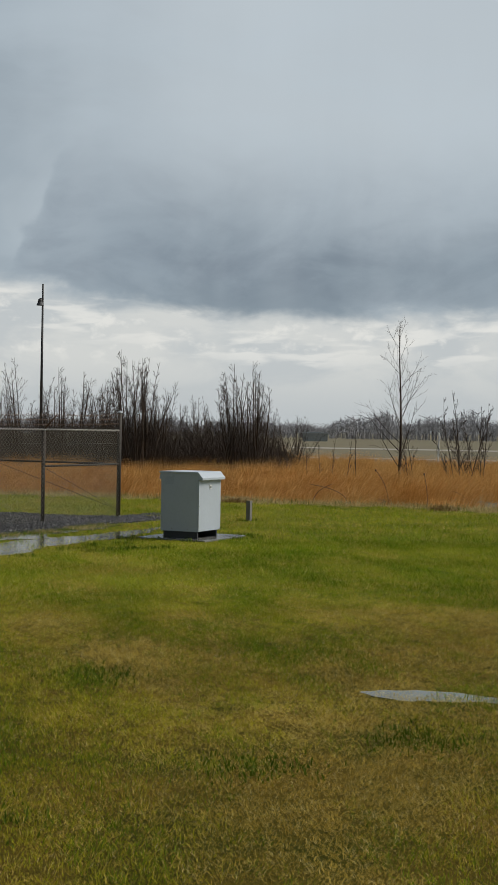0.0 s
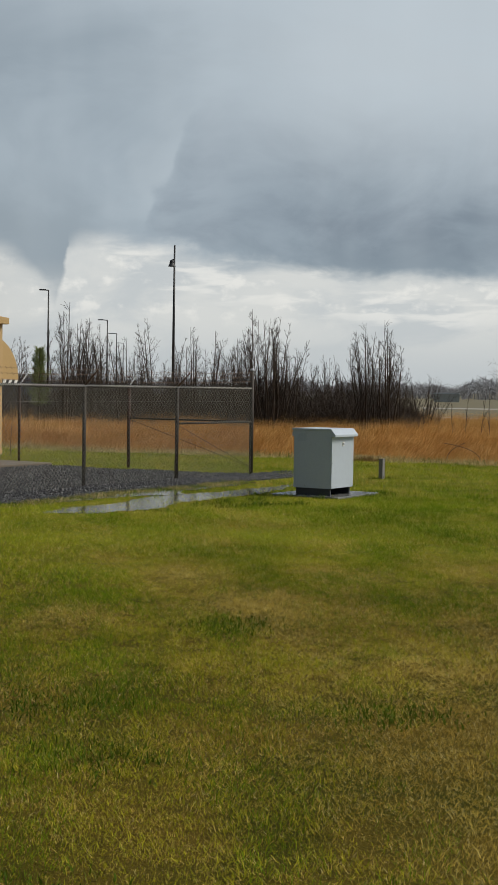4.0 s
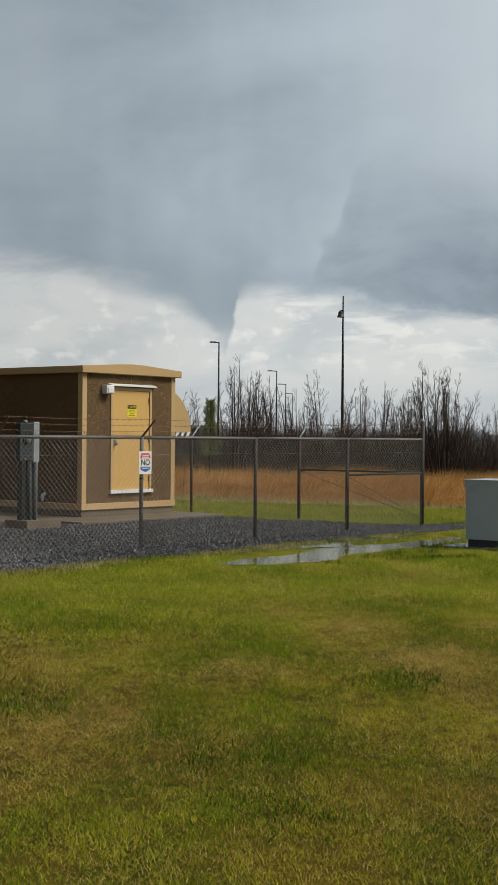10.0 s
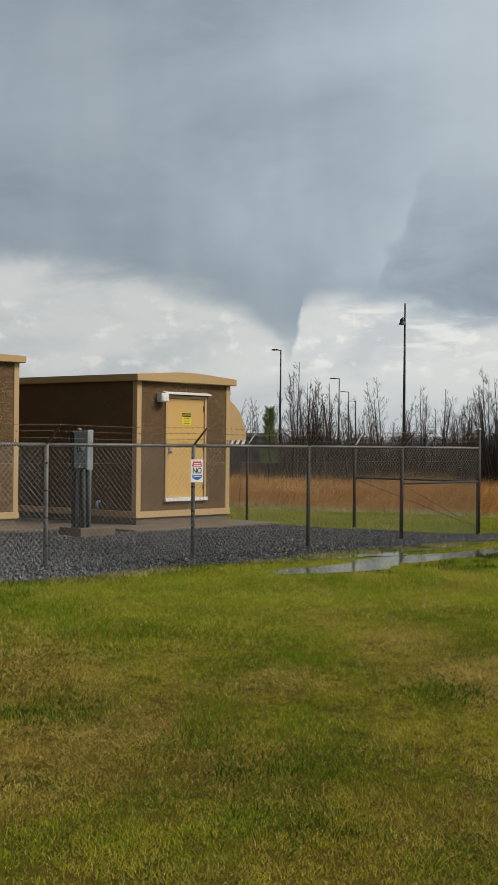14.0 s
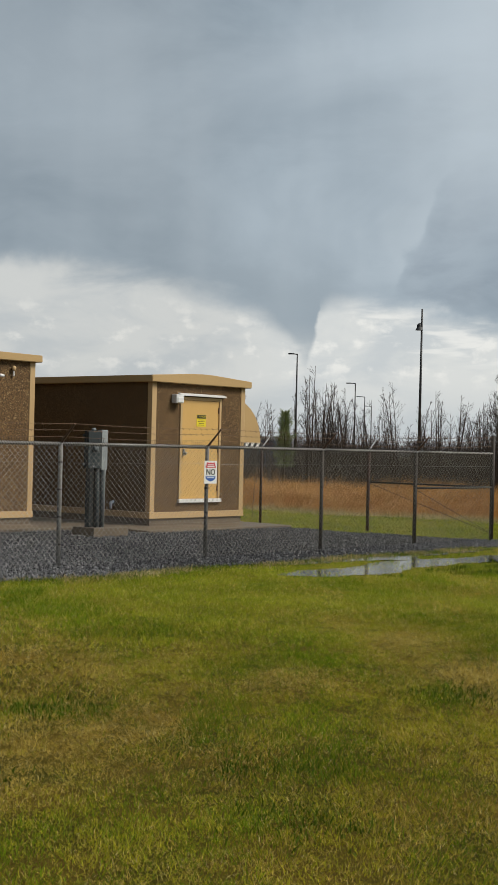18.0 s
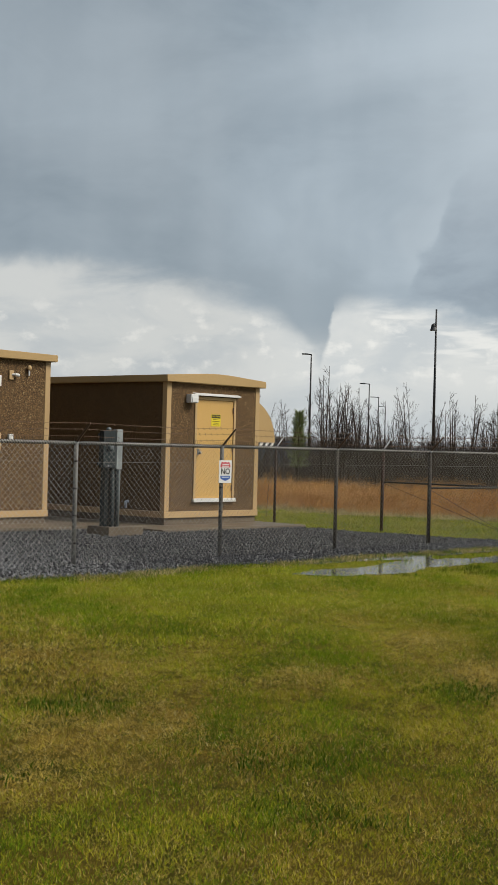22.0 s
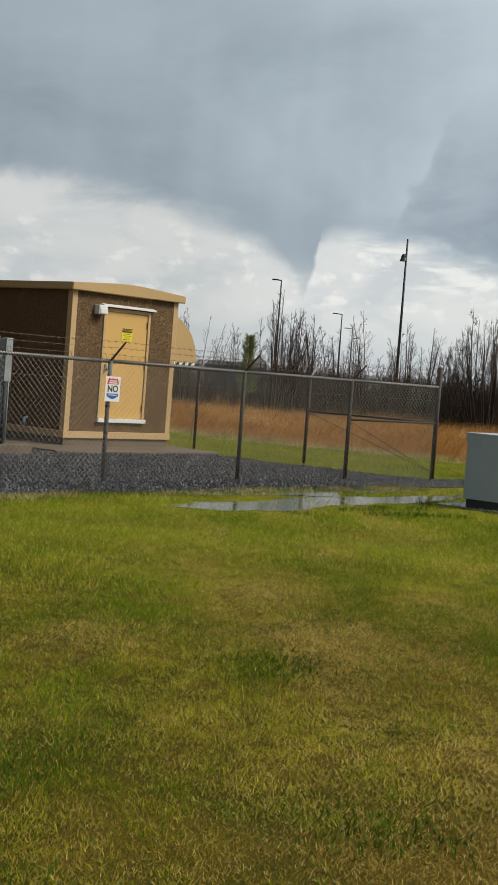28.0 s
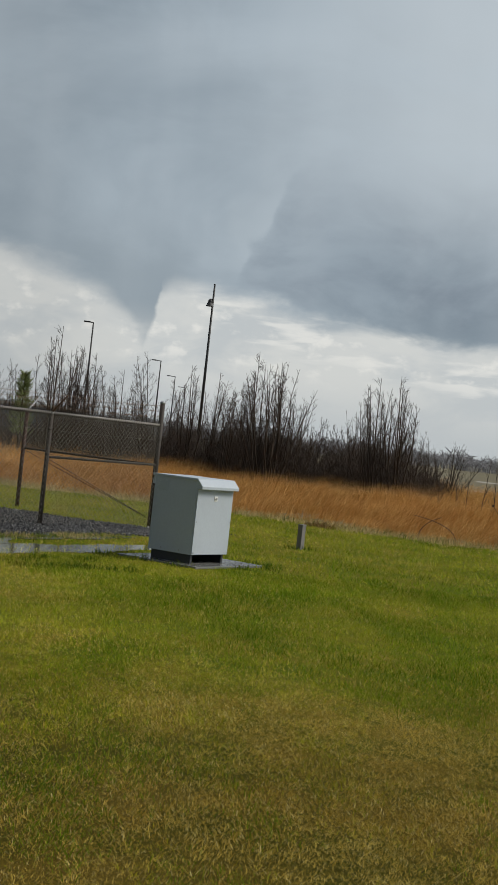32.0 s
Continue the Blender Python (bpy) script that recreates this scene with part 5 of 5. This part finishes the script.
# the thicket of thin stems between and behind the trees
segs = []
rnd = np.random.default_rng(3)
for i in range(5600):
    bearing = rnd.uniform(24.0, 50.0)
    if 39.95 < bearing < 41.7 and rnd.uniform() < 0.85:
        continue
    c, d = math.radians(bearing), rnd.uniform(58, 74)
    x, y = SPOT[0] + d * math.cos(c), SPOT[1] + d * math.sin(c)
    uneven = 0.72 + 0.28 * math.sin(bearing * 5.1) * math.sin(bearing * 2.3 + 1)
    h = (0.8 + 2.0 * rnd.uniform(0, 1) ** 1.3) * min(1.0, 0.25 + (bearing - 24) / 2.6) * uneven
    p = np.array([x, y, -0.1])
    w = np.array([rnd.normal(0, 0.22), rnd.normal(0, 0.22), 1.0])
    segs.append((*p, *(p + w * h), 0.020, 0.005))
    for k in range(8):
        f = rnd.uniform(0.12, 0.95)
        at = p + w * h * f
        turn = rnd.uniform(0, 2 * np.pi)
        q = at + np.array([math.cos(turn) * 0.4, math.sin(turn) * 0.4, rnd.uniform(0.25, 0.8)]) * rnd.uniform(0.4, 1.1)
        segs.append((*at, *q, 0.012, 0.004))
ob = new("thicket", tubes("thicket", segs, "twigs", 3))
tagged(ob, "dense dark brown thicket of leafless stems", "thicket", kind="stuff")


def pine(bearing, dist, height):
    c = math.radians(bearing)
    t = thing("pine_tree", (SPOT[0] + dist * math.cos(c), SPOT[1] + dist * math.sin(c), -0.06), "small dark green pine among bare trees", "tree")
    part("trunk", rod((0, 0, 0), (0, 0, height * 0.95), 0.06, 0.015, 8), "bark", t)
    r = np.random.default_rng(8)
    segs = []
    for i in range(1100):
        z = height * r.uniform(0.3, 1.0)
        reach = (0.46 * (1.06 - z / height) ** 0.7 + 0.06) * (1 + 0.35 * math.sin(z * 9)) * r.choice([0.55, 0.8, 1.0, 1.25])
        turn, out = r.uniform(0, 2 * np.pi), r.uniform(0.1, 1.0) * reach
        p = np.array([math.cos(turn) * out, math.sin(turn) * out, z + 0.2 * out])
        segs.append((*p, *(p + np.array([math.cos(turn), math.sin(turn), r.uniform(0.3, 1.5)]) * r.uniform(0.08, 0.2)), 0.02, 0.004))
    place_part("crown", tubes("crown", segs, "needles", 3), t)


pine(39.85, 58, 3.35)

# distant woods along the horizon
def far_woods(name, d0, d1, a0, a1, count, tall, label):
    r = np.random.default_rng(21)
    segs = []
    for i in range(count):
        c, d = math.radians(r.uniform(a0, a1)), r.uniform(d0, d1)
        x, y = SPOT[0] + d * math.cos(c), SPOT[1] + d * math.sin(c)
        thin = 0.62 + 0.38 * min(1, max(0, (22.5 - math.degrees(c)) / 2)) if c < 0.5 else 0.62
        h = tall * thin * (0.74 + 0.26 * math.sin(c * 60) * math.sin(c * 143 + 1)) * r.uniform(0.55, 1.05)
        segs.append((x, y, -1, x + r.normal(0, 0.3), y + r.normal(0, 0.3), h, 0.10, 0.03))
        for k in range(5):
            z = h * r.uniform(0.25, 0.92)
            segs.append((x, y, z, x + r.normal(0, 1.2), y + r.normal(0, 1.2), z + r.uniform(0.3, 1.5), 0.10, 0.03))
    ob = new(name, tubes(name, segs, "hazed_twigs", 3))
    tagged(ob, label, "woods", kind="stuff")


far_woods("far_woods", 330, 430, 4, 62, 4800, 8.2, "leafless woods along the horizon, tinted grey for haze")


# ---- far field ----
def along(bearing, dist):
    c = math.radians(bearing)
    return SPOT[0] + dist * math.cos(c), SPOT[1] + dist * math.sin(c)


x, y = along(23.0, 255)
t = thing("white_shed", (x, y, -0.06), "long low pale grey shed far off across the field", "shed", turn=23 + 90)
part("wall", box(-2.3, 2.3, -1.5, 1.5, 0, 1.45), "pale_grey", t)
part("roof", prism([(-2.5, 1.45), (2.5, 1.45), (2.5, 1.58), (0, 1.72), (-2.5, 1.58)], -1.7, 1.7), "cabinet", t)
bm = bmesh.new()
for near, reach in ((97, 101), (150, 160)):
    pts = [along(11 + k, near) for k in range(14)] + [along(24 - k, reach) for k in range(14)]
    bm.faces.new([bm.verts.new((a, b, -0.03)) for a, b in pts])
    ob = part("road", bm, "pale_road")
    tagged(ob, "pale gravel track across the far field", "road", kind="structure")
    bm = bmesh.new()
bm.free()
x, y = along(17.9, 92)
t = thing("white_post", (x, y, -0.06), "thin white post in the far field", "post")
part("shaft", rod((0, 0, 0), (0, 0, 1.9), 0.06, 0.05, 8), "white", t)
part("cap", ball((0, 0, 1.9), 0.07), "white", t)


x, y = along(40.85, 92)
t = thing("storage_container", (x, y, -0.06), "dull blue storage container far behind the bare trees", "container", turn=40.85 + 90)
part("body", box(-2.0, 2.0, -1.2, 1.2, 0.25, 2.35, 0.02), "dull_blue", t)
part("roof", box(-2.03, 2.03, -1.23, 1.23, 2.35, 2.62, 0.03), "pale_grey", t)
part("base_rail", box(-2.02, 2.02, -1.22, 1.22, 0.05, 0.25, 0.02), "white", t, "white base rail")
for k in range(12):
    part("rib", box(-1.9 + k * 0.33, -1.78 + k * 0.33, 1.2, 1.24, 0.3, 2.3), "dull_blue", t)


# ---- weeds ----
def stalk(bearing, dist, height, lean, label, head=True):
    x, y = along(bearing, dist)
    t = thing("weed_stalk", (x, y, -0.03), label, "weed", "dead weed stalks")
    right = Vector((math.sin(math.radians(bearing)), -math.cos(math.radians(bearing)), 0))
    segs, p = [], Vector((0, 0, 0))
    for k in range(8):
        f = (k + 1) / 8
        q = right * lean * height * f * f + Vector((0, 0, height * (f - 0.25 * abs(lean) * f * f)))
        segs.append((*p, *q, 0.014 * (1 - 0.5 * f), 0.013 * (1 - 0.55 * f)))
        p = q
    place_part("stem", tubes("stem", segs, "rust", 4), t)
    if head:
        part("seed_head", ball(p, 0.022, squash=(1, 1, 1.6)), "bark", t)


for bearing, dist, height, lean, head in ((19.9, 36.5, 1.0, -0.35, True), (18.3, 36.8, 0.85, -0.12, True), (21.6, 36.5, 0.75, -1.3, False),
                                          (23.0, 37.5, 0.6, 0.8, False), (16.6, 37.0, 0.5, -0.9, False), (41.0, 36.0, 1.1, 0.05, False)):
    stalk(bearing, dist, height, lean, "dead brown weed stalk at the edge of the lawn", head)
for bearing, dist, height in ((22.2, 47, 1.9), (21.7, 46, 2.1), (21.3, 48, 2.2), (22.7, 50, 1.7), (23.3, 48, 1.8)):
    lone_tree(int(bearing * 10), bearing, dist, height, 1, "thin bare sapling in the dead grass", angle=24, kids=(7, 2, 1))


def tussock(x, y, label, material):
    """A rounded clump of dead grass at the lawn's edge."""
    k = 420
    spin, out = rng.uniform(0, 2 * np.pi, k), 0.26 * np.sqrt(rng.random(k))
    ob = leaves_of("grass_tussock", x + out * np.cos(spin), y + 1.5 * out * np.sin(spin), np.full(k, -0.02), rng.uniform(0.12, 0.3, k) * (1.1 - 2 * out),
                   rng.uniform(0.006, 0.012, k), rng.uniform(0.35, 0.95, k), material)
    tagged(ob, label, "grass", "grass tussocks")


for x, y, material in ((7.2, -4.9, "brown_straw"), (7.0, -7.4, "pale_straw"), (7.1, -9.1, "brown_straw"), (7.3, -5.9, "pale_straw"), (6.8, 0.6, "brown_straw")):
    tussock(x, y, "matted tussock of dead brown grass at the lawn's edge" if material == "brown_straw" else "pale matted tussock of dead grass at the lawn's edge", material)


def tufts(name, spots, per, radius, lo, hi, material, label):
    """Coarse clumps of longer leaves at given places."""
    x = np.concatenate([rng.normal(cx, radius, per) for cx, cy in spots])
    y = np.concatenate([rng.normal(cy, radius, per) for cx, cy in spots])
    ob = leaves_of(name, x, y, swell(x, y), rng.uniform(lo, hi, len(x)), rng.uniform(0.006, 0.014, len(x)), rng.uniform(0.2, 0.95, len(x)), material)
    return tagged(ob, label, "weeds", kind="stuff")


weedy = [(-5.3 + 0.25 * k, -3.6 - 0.05 * (k % 3)) for k in range(3)] + [(-3.1, -4.5), (-3.0, -4.2), (-3.3, -4.75), (-3.9, -4.75), (-4.9, -3.1),
         (-5.0, -3.35), (-4.85, -4.3), (-7.4, -3.5), (-6.9, -3.55), (-8.6, -3.6), (-5.9, -3.7), (0.45, -2.75), (0.6, -2.95),
         (-7.4, -4.0), (-7.15, -4.15), (-6.9, -4.3), (-6.65, -4.4), (-6.4, -4.5), (-6.2, -4.6), (-6.4, -3.4), (-7.0, -4.05), (-6.6, -4.2)]
tufts("weed_tufts", weedy, 60, 0.09, 0.03, 0.11, "weed", "dark green weeds round the pad and the puddle")
near_spots = [(-19.82, -11.06), (-21.5, -12.0), (-19.0, -10.2), (-20.6, -9.2), (-18.2, -11.9), (-17.1, -12.5), (-16.2, -9.6), (-18.9, -8.0), (-21.9, -10.4)]
tufts("lawn_tufts", near_spots, 420, 0.2, 0.02, 0.065, "weed", "darker green tufts in the worn lawn")
edge_spots = [(float(lawn_edge(v)) + 0.2, float(v)) for v in np.linspace(-9, 12, 22)]
tufts("edge_tufts", edge_spots, 50, 0.22, 0.06, 0.22, "weed", "dark weedy clumps along the lawn's edge")
